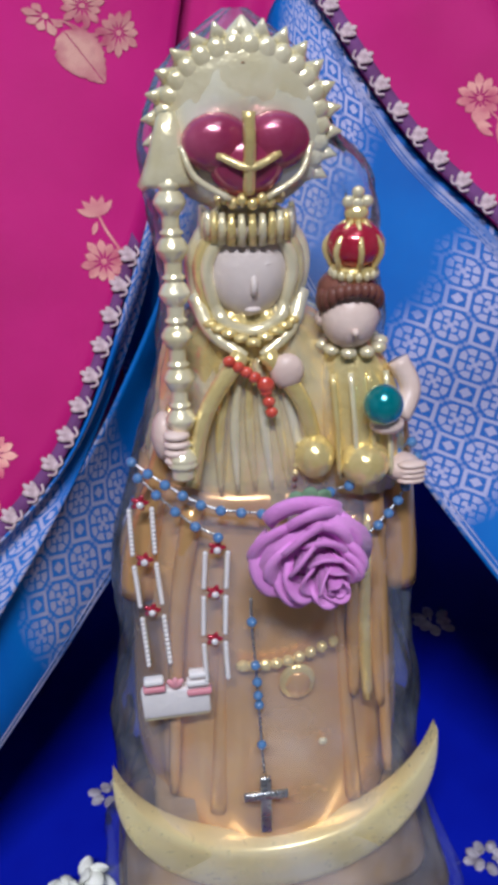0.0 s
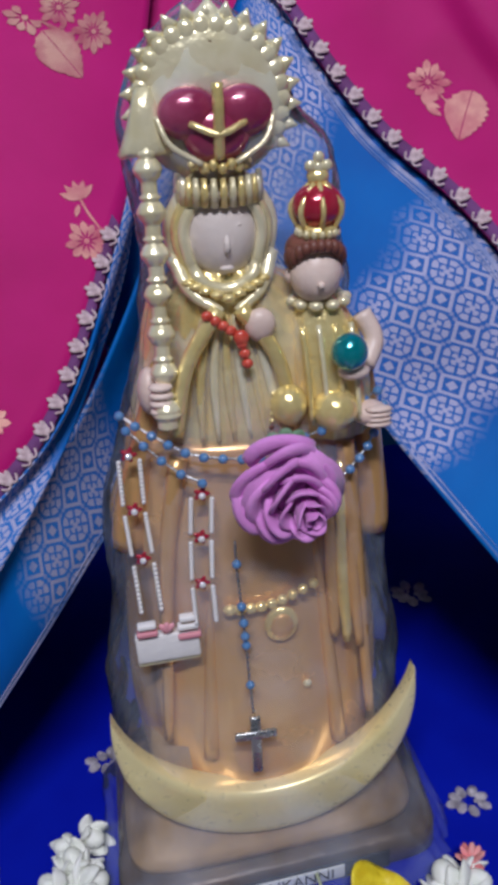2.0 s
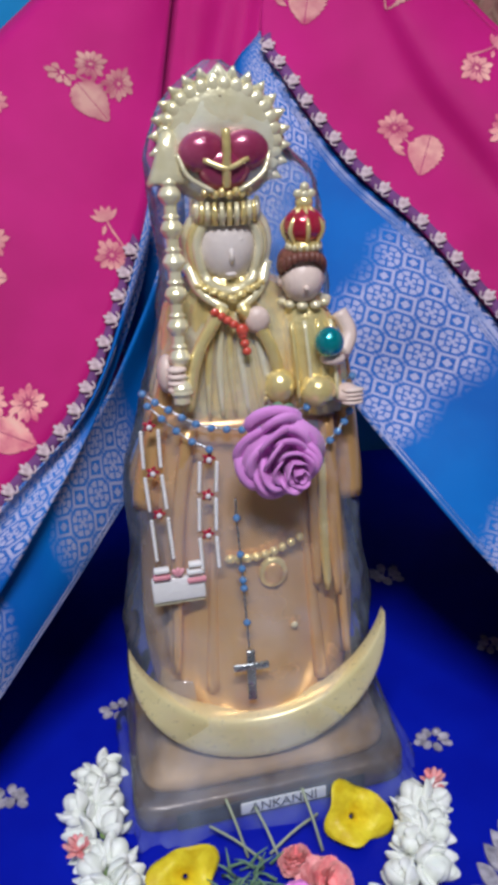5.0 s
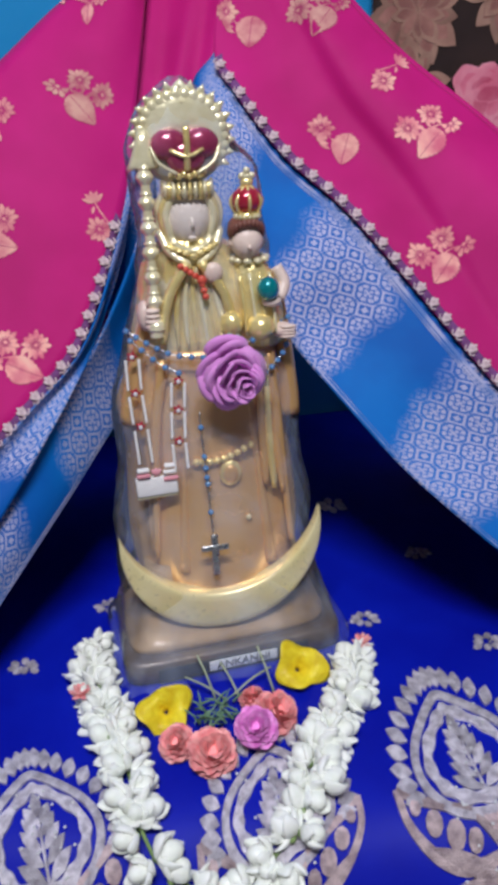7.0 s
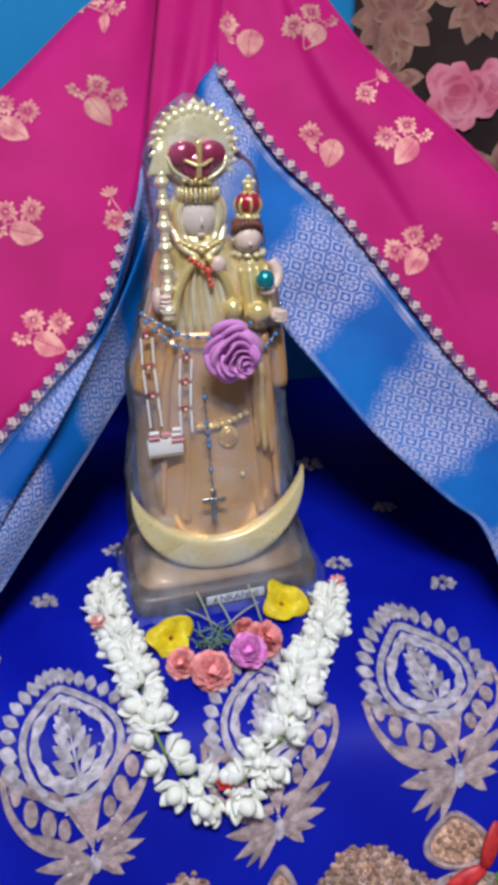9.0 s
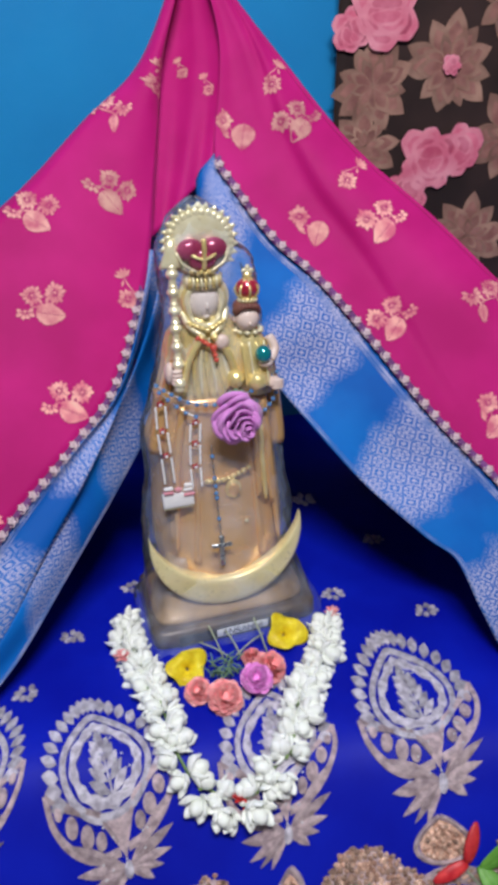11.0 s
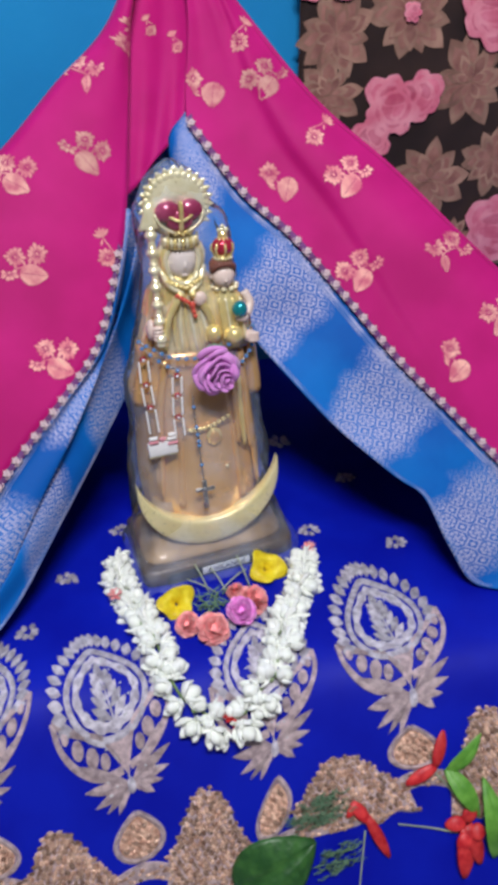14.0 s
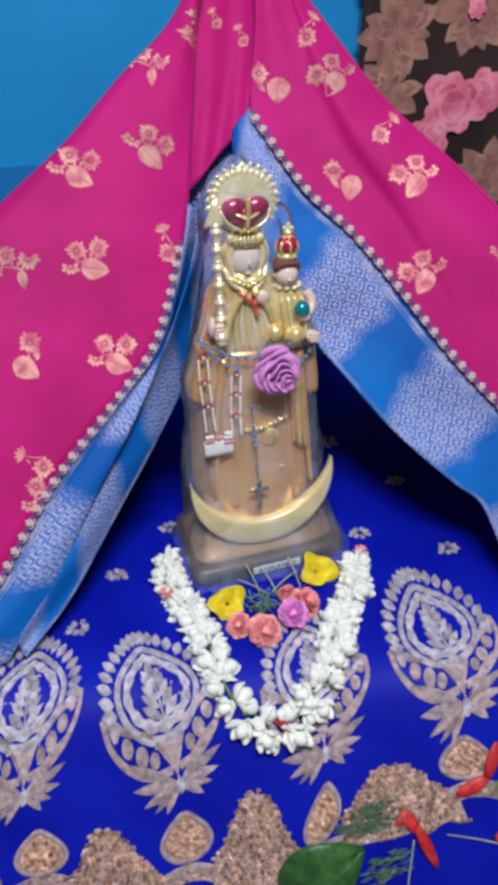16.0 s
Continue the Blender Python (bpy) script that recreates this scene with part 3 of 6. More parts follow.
    rings_loft(bm, rows, gold)
    for k in range(7):
        x = -0.014 + 0.006 * k
        tube(bm, spline([(x * 0.5, front_y(0.28) - 0.0005, 0.279), (x * 0.9, front_y(0.255) - 0.0005, 0.255), (x * 1.1 + 0.002, front_y(0.23) - 0.0005, 0.228)], 12), lambda t: 0.0009 + 0.0010 * math.sin(math.pi * t), cream if k % 2 else gold, 8)
    for sx in (-1, 1):
        tube(bm, spline([(0.0 + sx * 0.004, front_y(0.28) - 0.004, 0.283), (sx * 0.018, front_y(0.26) - 0.005, 0.262), (sx * 0.024, front_y(0.235) - 0.004, 0.234)], 14), lambda t: 0.0035 - 0.0008 * t, gold, 10)
    # lower arm hidden in sleeve, hand on the staff
    ellipsoid(bm, (-0.033, front_y(0.25) + 0.004, 0.250), (0.0050, 0.007, 0.010), child, 16, 10)
    for k in range(4):
        ellipsoid(bm, (-0.029, front_y(0.25) - 0.007, 0.2560 - 0.0034 * k), (0.0050, 0.0034, 0.0018), child, 10, 6)
    # staff of turned knops
    def knop(t):
        f = (t * 7.0) % 1.0
        return 0.0030 + 0.0026 * max(0.0, 1 - abs(f - 0.5) / 0.26) ** 0.6 + (0.0010 if abs(f - 0.14) < 0.05 else 0) + (0.0012 if t > 0.94 else 0)
    tube(bm, spline([(-0.0265, 0.279, 0.342), (-0.0265, 0.273, 0.30), (-0.0272, 0.262, 0.2385)], 150), knop, cream, 16)
    # halo: arched ground plate, rolled rim and pointed rays
    hc = Vector((-0.001, 0.290, 0.355))
    plate, m = [], 48
    for rr, yy in ((0.0, -0.0075), (0.5, -0.0070), (0.8, -0.0050), (0.95, -0.003), (1.0, 0.001), (0.95, 0.006), (0.0, 0.007)):
        plate.append([hc + Vector((0.0295 * rr * math.cos(a), yy, 0.0285 * rr * math.sin(a) )) for a in (2 * math.pi * k / m for k in range(m))])
    rings_loft(bm, plate, cream)
    for k in range(22):
        a = math.radians(-35 + 250 * k / 21)
        c = hc + Vector((0.0245 * math.cos(a), -0.0030, 0.0240 * math.sin(a)))
        ellipsoid(bm, c, (0.0048, 0.0020, 0.0036), cream, 12, 8, Matrix.Rotation(-a, 3, "Y"))
    for k in range(19):
        a = math.radians(-32 + 244 * k / 18)
        d = Vector((math.cos(a), 0, math.sin(a)))
        long = 0.0066 if k != 9 else 0.005
        t = Vector((-d.z, 0, d.x))
        b0 = hc + d * 0.0265
        tip = hc + d * (0.0265 + long) + Vector((0, -0.003, 0)) + t * 0.0012
        rows = [[b0 + t * 0.0046 * math.cos(q) + Vector((0, 0.0028 * math.sin(q), 0)) for q in (2 * math.pi * j / 8 for j in range(8))], [b0.lerp(tip, 0.55) + t * 0.0022 * math.cos(q) + Vector((0, 0.0018 * math.sin(q), 0)) for q in (2 * math.pi * j / 8 for j in range(8))], [tip + t * 0.0003 * math.cos(q) + Vector((0, 0.0003 * math.sin(q), 0)) for q in (2 * math.pi * j / 8 for j in range(8))]]
        rings_loft(bm, rows, cream)
    tube(bm, [hc + Vector((0, -0.001, 0.020)), hc + Vector((0, -0.001, 0.027)), hc + Vector((0, -0.002, 0.0335))], lambda t: 0.013 * (1 - t) + 0.0005, cream, 12, 0.35)
    # canopy corner over the staff
    rows = []
    for z, w in ((0.362, 0.003), (0.352, 0.006), (0.345, 0.0085), (0.341, 0.0105), (0.3395, 0.0095)):
        rows.append([Vector((-0.0262 + w * math.cos(a), 0.281 + 0.5 * w * math.sin(a), z - (0.0015 if math.cos(a) < -0.9 else 0))) for a in (2 * math.pi * k / 14 for k in range(14))])
    rings_loft(bm, rows, cream)
    # heart-shaped crown
    for sx in (-1, 1):
        ellipsoid(bm, (hc.x + sx * 0.0095, 0.279, 0.3525), (0.0115, 0.0075, 0.0095), heart, 20, 14)
    ellipsoid(bm, (hc.x, 0.278, 0.3455), (0.0125, 0.0075, 0.0105), heart, 20, 14)
    tube(bm, spline([(hc.x, 0.271, 0.363), (hc.x, 0.2695, 0.352), (hc.x, 0.272, 0.338)], 12), 0.0021, gold, 8)
    tube(bm, spline([(hc.x - 0.010, 0.2725, 0.350), (hc.x, 0.2692, 0.3465), (hc.x + 0.010, 0.2725, 0.350)], 12), 0.0013, gold, 8)
    for sx in (-1, 1):
        tube(bm, spline([(hc.x + sx * 0.021, 0.278, 0.352), (hc.x + sx * 0.017, 0.274, 0.343), (hc.x + sx * 0.006, 0.2725, 0.336)], 12), 0.0011, cream, 8)
    # crown band with points
    for k in range(15):
        a = math.pi * (1.0 + k / 14)
        c = Vector((0.0155 * math.cos(a), 0.287 + 0.0145 * math.sin(a), 0.3265))
        tube(bm, [c + Vector((0, 0, -0.0055)), c + Vector((0, -0.0012, 0)), c + Vector((0, 0, 0.0045))], lambda t: 0.0019 - 0.0009 * t, gold if k % 2 else cream, 8)
    for k in range(9):
        a = math.pi * (1.12 + 0.76 * k / 8)
        ellipsoid(bm, (0.011 * math.cos(a), 0.283 + 0.011 * math.sin(a), 0.3345 + 0.0012 * (k % 2)), (0.0019, 0.0019, 0.0022), gold, 8, 6)
    # head: plain oval with a slight ridge for the nose
    ellipsoid(bm, (-0.0003, 0.2840, 0.3090), (0.0140, 0.0130, 0.0182), face, 32, 22)
    tube(bm, spline([(0.0003, 0.2735, 0.3125), (0.0003, 0.2705, 0.3065), (0.0003, 0.2735, 0.3025)], 8), lambda t: 0.0008 + 0.0014 * t * (1.25 - t), face, 8)
    for sx in (-1, 1):
        tube(bm, spline([(sx * 0.0085, 0.2755, 0.3128), (sx * 0.005, 0.2730, 0.3140), (sx * 0.0018, 0.2728, 0.3122)], 8), 0.0007, face, 6)
    ellipsoid(bm, (0.0003, 0.2738, 0.2975), (0.003, 0.0014, 0.0011), face, 10, 6)
    # veil folds round the head
    for k, (rx, rz, y) in enumerate(((0.0148, 0.0185, 0.2790), (0.0172, 0.0212, 0.2815), (0.0198, 0.0240, 0.2850))):
        pts = [Vector((rx * math.cos(a) * (1 + 0.03 * math.sin(5 * a)), y + (0.004 if math.sin(a) < -0.6 else 0) * -1, 0.3075 + rz * math.sin(a))) for a in (math.radians(115 + 310 * i / 40) for i in range(41))]
        pts2 = [Vector((-p.x, p.y, p.z)) for p in pts]
        tube(bm, pts, 0.0024, gold if k % 2 else cream, 8)
        if k == 1:
            tube(bm, pts2, 0.0018, cream, 8)
    ellipsoid(bm, (0.0, 0.294, 0.309), (0.0195, 0.011, 0.024), gold, 24, 16)
    for sx in (-1, 1):
        tube(bm, spline([(sx * 0.019, 0.284, 0.300), (sx * 0.014, 0.276, 0.289), (sx * 0.003, 0.2695, 0.2815)], 12), lambda t: 0.0034 - 0.0014 * t, cream, 8)
    for k in range(11):
        a = math.pi * (1.08 + 0.84 * k / 10)
        ellipsoid(bm, (0.0165 * math.cos(a), 0.281 + 0.011 * math.sin(a), 0.2870 + 0.006 * abs(math.cos(a))), (0.0030, 0.0020, 0.0015), gold, 8, 6)
    # red jewelled ribbon on the breast
    for k in range(8):
        f = k / 7
        p = Vector((-0.009, 0, 0.2815)).lerp(Vector((0.003, 0, 0.273)), min(f * 1.7, 1)) if f < 0.6 else Vector((0.003, 0, 0.273)).lerp(Vector((0.0055, 0, 0.262)), (f - 0.6) / 0.4)
        ellipsoid(bm, (p.x, front_y(p.z) - 0.0075, p.z), (0.0024, 0.0018, 0.0021), red, 8, 6)
    ellipsoid(bm, (0.0035, front_y(0.272) - 0.008, 0.2725), (0.0032, 0.002, 0.0032), red, 10, 8)
    ellipsoid(bm, (0.0115, front_y(0.277) - 0.006, 0.276), (0.0062, 0.004, 0.0068), child, 14, 10)
    # child: robe, head, hair, crown, orb, arm
    rows = []
    for z, c, hw, hy in ((0.228, 0.041, 0.016, 0.013), (0.243, 0.042, 0.0155, 0.014), (0.258, 0.041, 0.0155, 0.013), (0.270, 0.039, 0.0135, 0.011), (0.279, 0.037, 0.010, 0.009), (0.285, 0.036, 0.006, 0.006)):
        rows.append([Vector((c + hw * math.cos(a) * (1 + 0.04 * math.sin(a * 13)), front_y(z) + 0.004 + hy * math.sin(a) * (1 + 0.05 * math.sin(a * 15 + z * 90)), z)) for a in (2 * math.pi * k / 60 for k in range(60))])
    rings_loft(bm, rows, gold)
    ellipsoid(bm, (0.0345, 0.273, 0.2935), (0.0103, 0.0105, 0.0115), child, 24, 16)
    ellipsoid(bm, (0.0342, 0.2622, 0.2915), (0.0014, 0.0016, 0.0014), child, 10, 6)
    for sx in (-1, 1):
        ellipsoid(bm, (0.0345 + sx * 0.0103, 0.275, 0.2925), (0.0016, 0.0024, 0.003), child, 8, 6)
    ellipsoid(bm, (0.0345, 0.2790, 0.3010), (0.0108, 0.0106, 0.0080), hair, 20, 14)
    for k in range(13):
        a = math.pi * (0.96 + 1.08 * k / 12)
        side = abs(math.cos(a)) ** 3
        ellipsoid(bm, (0.0345 + 0.0100 * math.cos(a), 0.2735 + 0.0088 * math.sin(a), 0.3058 - 0.0065 * side), (0.0022, 0.0026, 0.0026 + 0.0016 * side), hair, 10, 8)
    for k in range(10):
        a = 2 * math.pi * k / 10
        ellipsoid(bm, (0.037 + 0.0105 * math.cos(a), front_y(0.282) + 0.003 + 0.0095 * math.sin(a), 0.2815), (0.0032, 0.003, 0.0022), cream, 8, 6)
    crown = Matrix.Translation((0.0362, 0.2775, 0.3070)) @ Matrix.Scale(0.88, 4)
    earlier = set(bm.verts)
    ellipsoid(bm, (0, 0, 0.0125), (0.0112, 0.0105, 0.0095), ruby, 22, 16)
    for k in range(5):
        a = math.pi * (0.95 + 1.1 * k / 4)
        tube(bm, spline([(0.0085 * math.cos(a), 0.008 * math.sin(a), 0.0035), (0.0116 * math.cos(a), 0.0109 * math.sin(a), 0.0125), (0.003 * math.cos(a), 0.003 * math.sin(a), 0.022)], 10), 0.0013, gold, 6)
    tube(bm, [(0, 0, -0.0015), (0, 0, 0.001), (0, 0, 0.0045)], lambda t: 0.0078 + 0.0016 * t, gold, 20)
    for k in range(9):
        a = math.pi * (1.0 + k / 8)
        ellipsoid(bm, (0.0088 * math.cos(a), 0.0088 * math.sin(a), 0.0015), (0.0016, 0.0016, 0.0022), cream, 8, 6)
    ellipsoid(bm, (0, 0, 0.0245), (0.0050, 0.0040, 0.0038), gold, 12, 8)
    for x, z in ((0, 0.0325), (-0.0036, 0.0290), (0.0036, 0.0290), (0, 0.0285)):
        ellipsoid(bm, (x, -0.001, z), (0.0026, 0.0020, 0.0026), cream, 10, 6)
    for v in [v for v in bm.verts if v not in earlier]:
        v.co = crown @ v.co
    ellipsoid(bm, (0.0440, 0.2555, 0.2665), (0.0072, 0.0070, 0.0075), teal, 22, 16)
    ellipsoid(bm, (0.0465, 0.2575, 0.2575), (0.0065, 0.005, 0.0035), child, 12, 8)
    tube(bm, spline([(0.053, 0.272, 0.276), (0.0575, 0.268, 0.266), (0.0525, 0.262, 0.2575)], 12), 0.0040, child, 10)
    # mother's sleeve and hand under the child, round cushion folds
    ellipsoid(bm, (0.0395, 0.259, 0.2405), (0.0095, 0.009, 0.0085), gold, 18, 12)
    ellipsoid(bm, (0.0215, 0.262, 0.2435), (0.0075, 0.008, 0.0085), gold, 18, 12)
    ellipsoid(bm, (0.0545, 0.261, 0.237), (0.0075, 0.007, 0.0050), child, 14, 10)
    for k in range(4):
        ellipsoid(bm, (0.0570, 0.2560, 0.2405 - 0.0022 * k), (0.0058, 0.0028, 0.0013), child, 10, 6)
    for sx, pts in ((1, [(0.058, 0.278, 0.255), (0.060, 0.279, 0.225), (0.061, 0.277, 0.195), (0.0615, 0.274, 0.172)]), (-1, [(-0.030, 0.282, 0.258), (-0.036, 0.282, 0.228), (-0.0435, 0.279, 0.20), (-0.0475, 0.276, 0.176)])):
        tube(bm, spline(pts, 16), lambda t: 0.0015 + 0.0080 * t ** 0.8 - 0.006 * max(t - 0.8, 0), robe, 14)
    for k in range(4):
        x = 0.026 + 0.0065 * k
        tube(bm, spline([(x + 0.002, front_y(0.275) - 0.006, 0.274), (x + 0.003, front_y(0.255) - 0.0105, 0.255), (x + 0.004, front_y(0.235) - 0.0105, 0.236)], 10), 0.0011, cream if k % 2 else gold, 8)
    # beaded hem cord beside the rose, medal and bow on the robe
    for k in range(13):
        z = 0.248 - 0.0027 * k
        ellipsoid(bm, (0.0155 - 0.0003 * k, front_y(z) - 0.006, z), (0.0012, 0.0012, 0.0012), gold if k < 5 else hair, 8, 6)
    ellipsoid(bm, (0.0148, front_y(0.143) - 0.0035, 0.1425), (0.0078, 0.0028, 0.0095), gold, 18, 12)
    ellipsoid(bm, (0.0148, front_y(0.143) - 0.0055, 0.1425), (0.0052, 0.002, 0.0068), robe, 16, 10)
    for k in range(9):
        f = k / 8
        ellipsoid(bm, (-0.0075 + 0.037 * f, front_y(0.15) - 0.003, 0.1525 + 0.009 * f - 0.004 * math.sin(math.pi * f)), (0.0034 - 0.0012 * f, 0.0024, 0.0026), gold, 10, 6)
    ob = part("statue", bm, [GOLD, CREAM, ROBE, CRESCENT, BASE, FACE, CHILD, HAIR, RUBY, HEART, TEAL, REDBEAD, PLINTH])
    return tagged(ob, "gold painted plaster statue of crowned figure holding a child", "statue")


build_statue()


def build_film():
    """The clear bag that the statue still wears: a loose skin, creased, flared over the pedestal."""
    bm = bmesh.new()
    prof = [(0.0, 0.011, 0.0870, 0.064), (0.012, 0.011, 0.0835, 0.060), (0.035, 0.0085, 0.0760, 0.052), (0.07, 0.0075, 0.0725, 0.050), (0.103, 0.0075, 0.0725, 0.050), (0.14, 0.008, 0.066, 0.050), (0.18, 0.007, 0.0655, 0.050), (0.225, 0.0105, 0.0555, 0.047), (0.265, 0.0120, 0.0460, 0.042), (0.30, 0.0115, 0.0425, 0.036), (0.335, 0.007, 0.0415, 0.028), (0.352, -0.001, 0.0340, 0.020), (0.372, -0.001, 0.0255, 0.016), (0.383, -0.001, 0.0125, 0.010), (0.3895, -0.001, 0.003, 0.004)]
    rows = []
    a_curve = spline([(hw, z, c) for z, c, hw, hy in prof], 90)
    b_curve = spline([(hy, z, 0) for z, c, hw, hy in prof], 90)
    for p, q in zip(a_curve, b_curve):
        z, c, hw, hy = p.y, p.z, p.x, q.x
        row = []
        for k in range(96):
            a = 2 * math.pi * k / 96
            d = Vector((math.cos(a), math.sin(a), 0))
            crease = 0.0022 * noise.noise(Vector((d.x * 3.1, d.y * 3.1, z * 40))) + 0.0013 * noise.noise(Vector((d.x * 9, d.y * 9, z * 90)))
            if z < 0.05:
                crease *= 1.0 + 2.2 * (0.05 - z) / 0.05
            sharp = 0.7 - 0.42 * min(max((0.06 - z) / 0.05, 0), 1)
            row.append(Vector((c + (hw + crease) * math.copysign(abs(math.cos(a)) ** sharp, math.cos(a)), front_y(z) + 0.040 - 0.026 * min(max((z - 0.30) / 0.06, 0), 1) + (hy + crease) * math.copysign(abs(math.sin(a)) ** min(1.0, 0.35 + 1.6 * (sharp - 0.28)), math.sin(a)) * (1 if math.sin(a) < 0 else 0.8) + 0.07 * hw * math.cos(a) * min(max((0.05 - z) / 0.04, 0), 1), max(z, 0.001))))
        rows.append(row)
    rings_loft(bm, rows, 0, cap=False)
    ob = part("plastic_cover", bm, FILM)
    ob.visible_shadow = False
    return tagged(ob, "clear creased plastic bag wrapped round the statue", "plastic cover")


build_film()


# ---------- lace and gold sprays on the saree ----------
def lace_row(sheet, start, end, count):
    """Lace along the inner edge of the pink silk: small tulips between thread arches, on a dark binding."""
    low = (len(sheet.rows) - 2) / (len(sheet.rows) - 1)

    def inward(u, far):
        """A place on the silk, so far in from its edge."""
        run = (sheet.flat(u, 1) - sheet.flat(u, low)).length
        return 1 - (1 - low) * far / max(run, far + 0.001)

    bm = bmesh.new()
    rows = []
    for i in range(151):
        u = start + (end - start) * i / 150
        rows.append([bm.verts.new(sheet.at(u, inward(u, far), lift)) for far, lift in ((0.0068, 0.0004), (0.0056, 0.0014), (0.0004, 0.0016), (0.0, 0.0002))])
    for a, b in zip(rows, rows[1:]):
        for k in range(3):
            bm.faces.new((a[k], a[k + 1], b[k + 1], b[k]))
    part("dark_binding", bm, DARKBAND, SAREE)
    bm = bmesh.new()
    # a tulip of three pointed petals on a short foot, with a thread arch to its neighbour
    for lean, long in ((-0.5, 0.0085), (0.0, 0.0100), (0.5, 0.0085)):
        rot = Matrix.Rotation(lean, 3, "Y")
        ellipsoid(bm, rot @ Vector((0, -0.0006, long * 0.5)), (0.0021, 0.0009, long * 0.5), 0, 8, 6, rot)
    ellipsoid(bm, (0, -0.0008, 0.0012), (0.0032, 0.0010, 0.0024), 0, 10, 6)
    for sx in (-1, 1):
        tube(bm, spline([(0, -0.0004, 0.0), (sx * 0.0035, -0.0006, -0.0018), (sx * 0.0064, -0.0004, 0.0016)], 8), 0.0008, 0, 6)
    me = mesh_of("lace_loop", bm, LACE)
    for k in range(count):
        u = start + (end - start) * (k + 0.5) / count
        p = sheet.at(u, inward(u, 0.0006), 0.0026)
        d = (sheet.at(min(u + 0.006, 1), 1) - sheet.at(max(u - 0.006, 0), 1)).normalized()
        if d.x < 0:
            d = -d
        up = sheet.at(u, inward(u, 0.009), 0.0026) - p
        up = (up - d * up.dot(d)).normalized()
        m = Matrix((d, up.cross(d), up)).transposed().to_4x4()
        shared("lace_loop", me, SAREE, Matrix.Translation(p) @ m @ Matrix.Scale(0.74, 4))


lace_row(left_pink, 0.42, 1.0, 34)
lace_row(right_pink, 0.26, 1.0, 44)


def silver_line(sheet, u0, u1, v0, v1):
    """A woven silver stripe along the border, at a steady share of its width."""
    bm = bmesh.new()
    n = 90
    rows = [[bm.verts.new(sheet.at(u0 + (u1 - u0) * i / n, v0 + (v1 - v0) * j / 2, 0.0012 if j == 1 else 0.0008)) for j in range(3)] for i in range(n + 1)]
    for a, b in zip(rows, rows[1:]):
        for j in range(2):
            bm.faces.new((a[j], a[j + 1], b[j + 1], b[j]))
    part("silver_stripe", bm, STRIPE, SAREE, "pale silver thread stripe")


for v0, v1 in ((0.045, 0.075), (0.085, 0.098), (0.105, 0.114), (0.950, 0.957), (0.972, 0.984)):
    silver_line(right_blue, 0.06, 0.97, v0, v1)
for v0, v1 in ((0.90, 0.925), (0.955, 0.985)):
    silver_line(left_inner, 0.1, 0.97, v0, v1)
for v0, v1 in ((0.10, 0.17), (0.20, 0.23)):
    silver_line(left_blue, 0.2, 0.97, v0, v1)


def petal_outline(length, width, n=6, tip=0.5):
    """Outline of a small leaf or petal that starts at the origin and points along +y."""
    left = [(-width / 2 * math.sin(math.pi * (k / n) ** (0.8 + tip * 0.4)), length * k / n) for k in range(1, n)]
    return [(0, 0)] + left + [(0, length)] + [(-x, y) for x, y in left[::-1]]


def turned(pts, a, dx=0.0, dy=0.0):
    c, s = math.cos(a), math.sin(a)
    return [(x * c - y * s + dx, x * s + y * c + dy) for x, y in pts]


def daisy(x, y, n, length, start=0.0, share=1.0):
    """Slim separate petals round a small eye; share below 1 leaves a part of the flower out."""
    out = [[(x + 0.0013 * math.cos(q), y + 0.0013 * math.sin(q)) for q in (math.pi * j / 4 for j in range(8))]]
    for k in range(int(n * share)):
        a = start + 2 * math.pi * k / n
        long = length * (0.92 + 0.14 * math.sin(k * 2.3 + x * 900))
        out.append(turned(petal_outline(long, 1.55 * math.pi * length / n * 0.98, 6, 2.2), a, x - 0.0014 * math.sin(a), y + 0.0014 * math.cos(a)))
    return out


def saw_leaf(length, width, n=9):
    """Pointed leaf with a toothed edge, split along its middle vein."""
    halves = []
    for sx in (-1, 1):
        side = []
        for k in range(1, 2 * n):
            t = k / (2 * n)
            tooth = 1.0 if k % 2 else 0.84
            side.append((sx * (0.0003 + width / 2 * tooth * math.sin(math.pi * t ** 0.72) ** 0.8), length * t))
        halves.append([(sx * 0.0002, 0)] + side + [(sx * 0.0002, length)])
    return halves


def stem(pts, width):
    line = [(p.x, p.y) for p in spline([(x, y, 0) for x, y in pts], 8)]
    return [(x - width / 2, y) for x, y in line] + [(x + width / 2, y + width / 3) for x, y in line[::-1]]


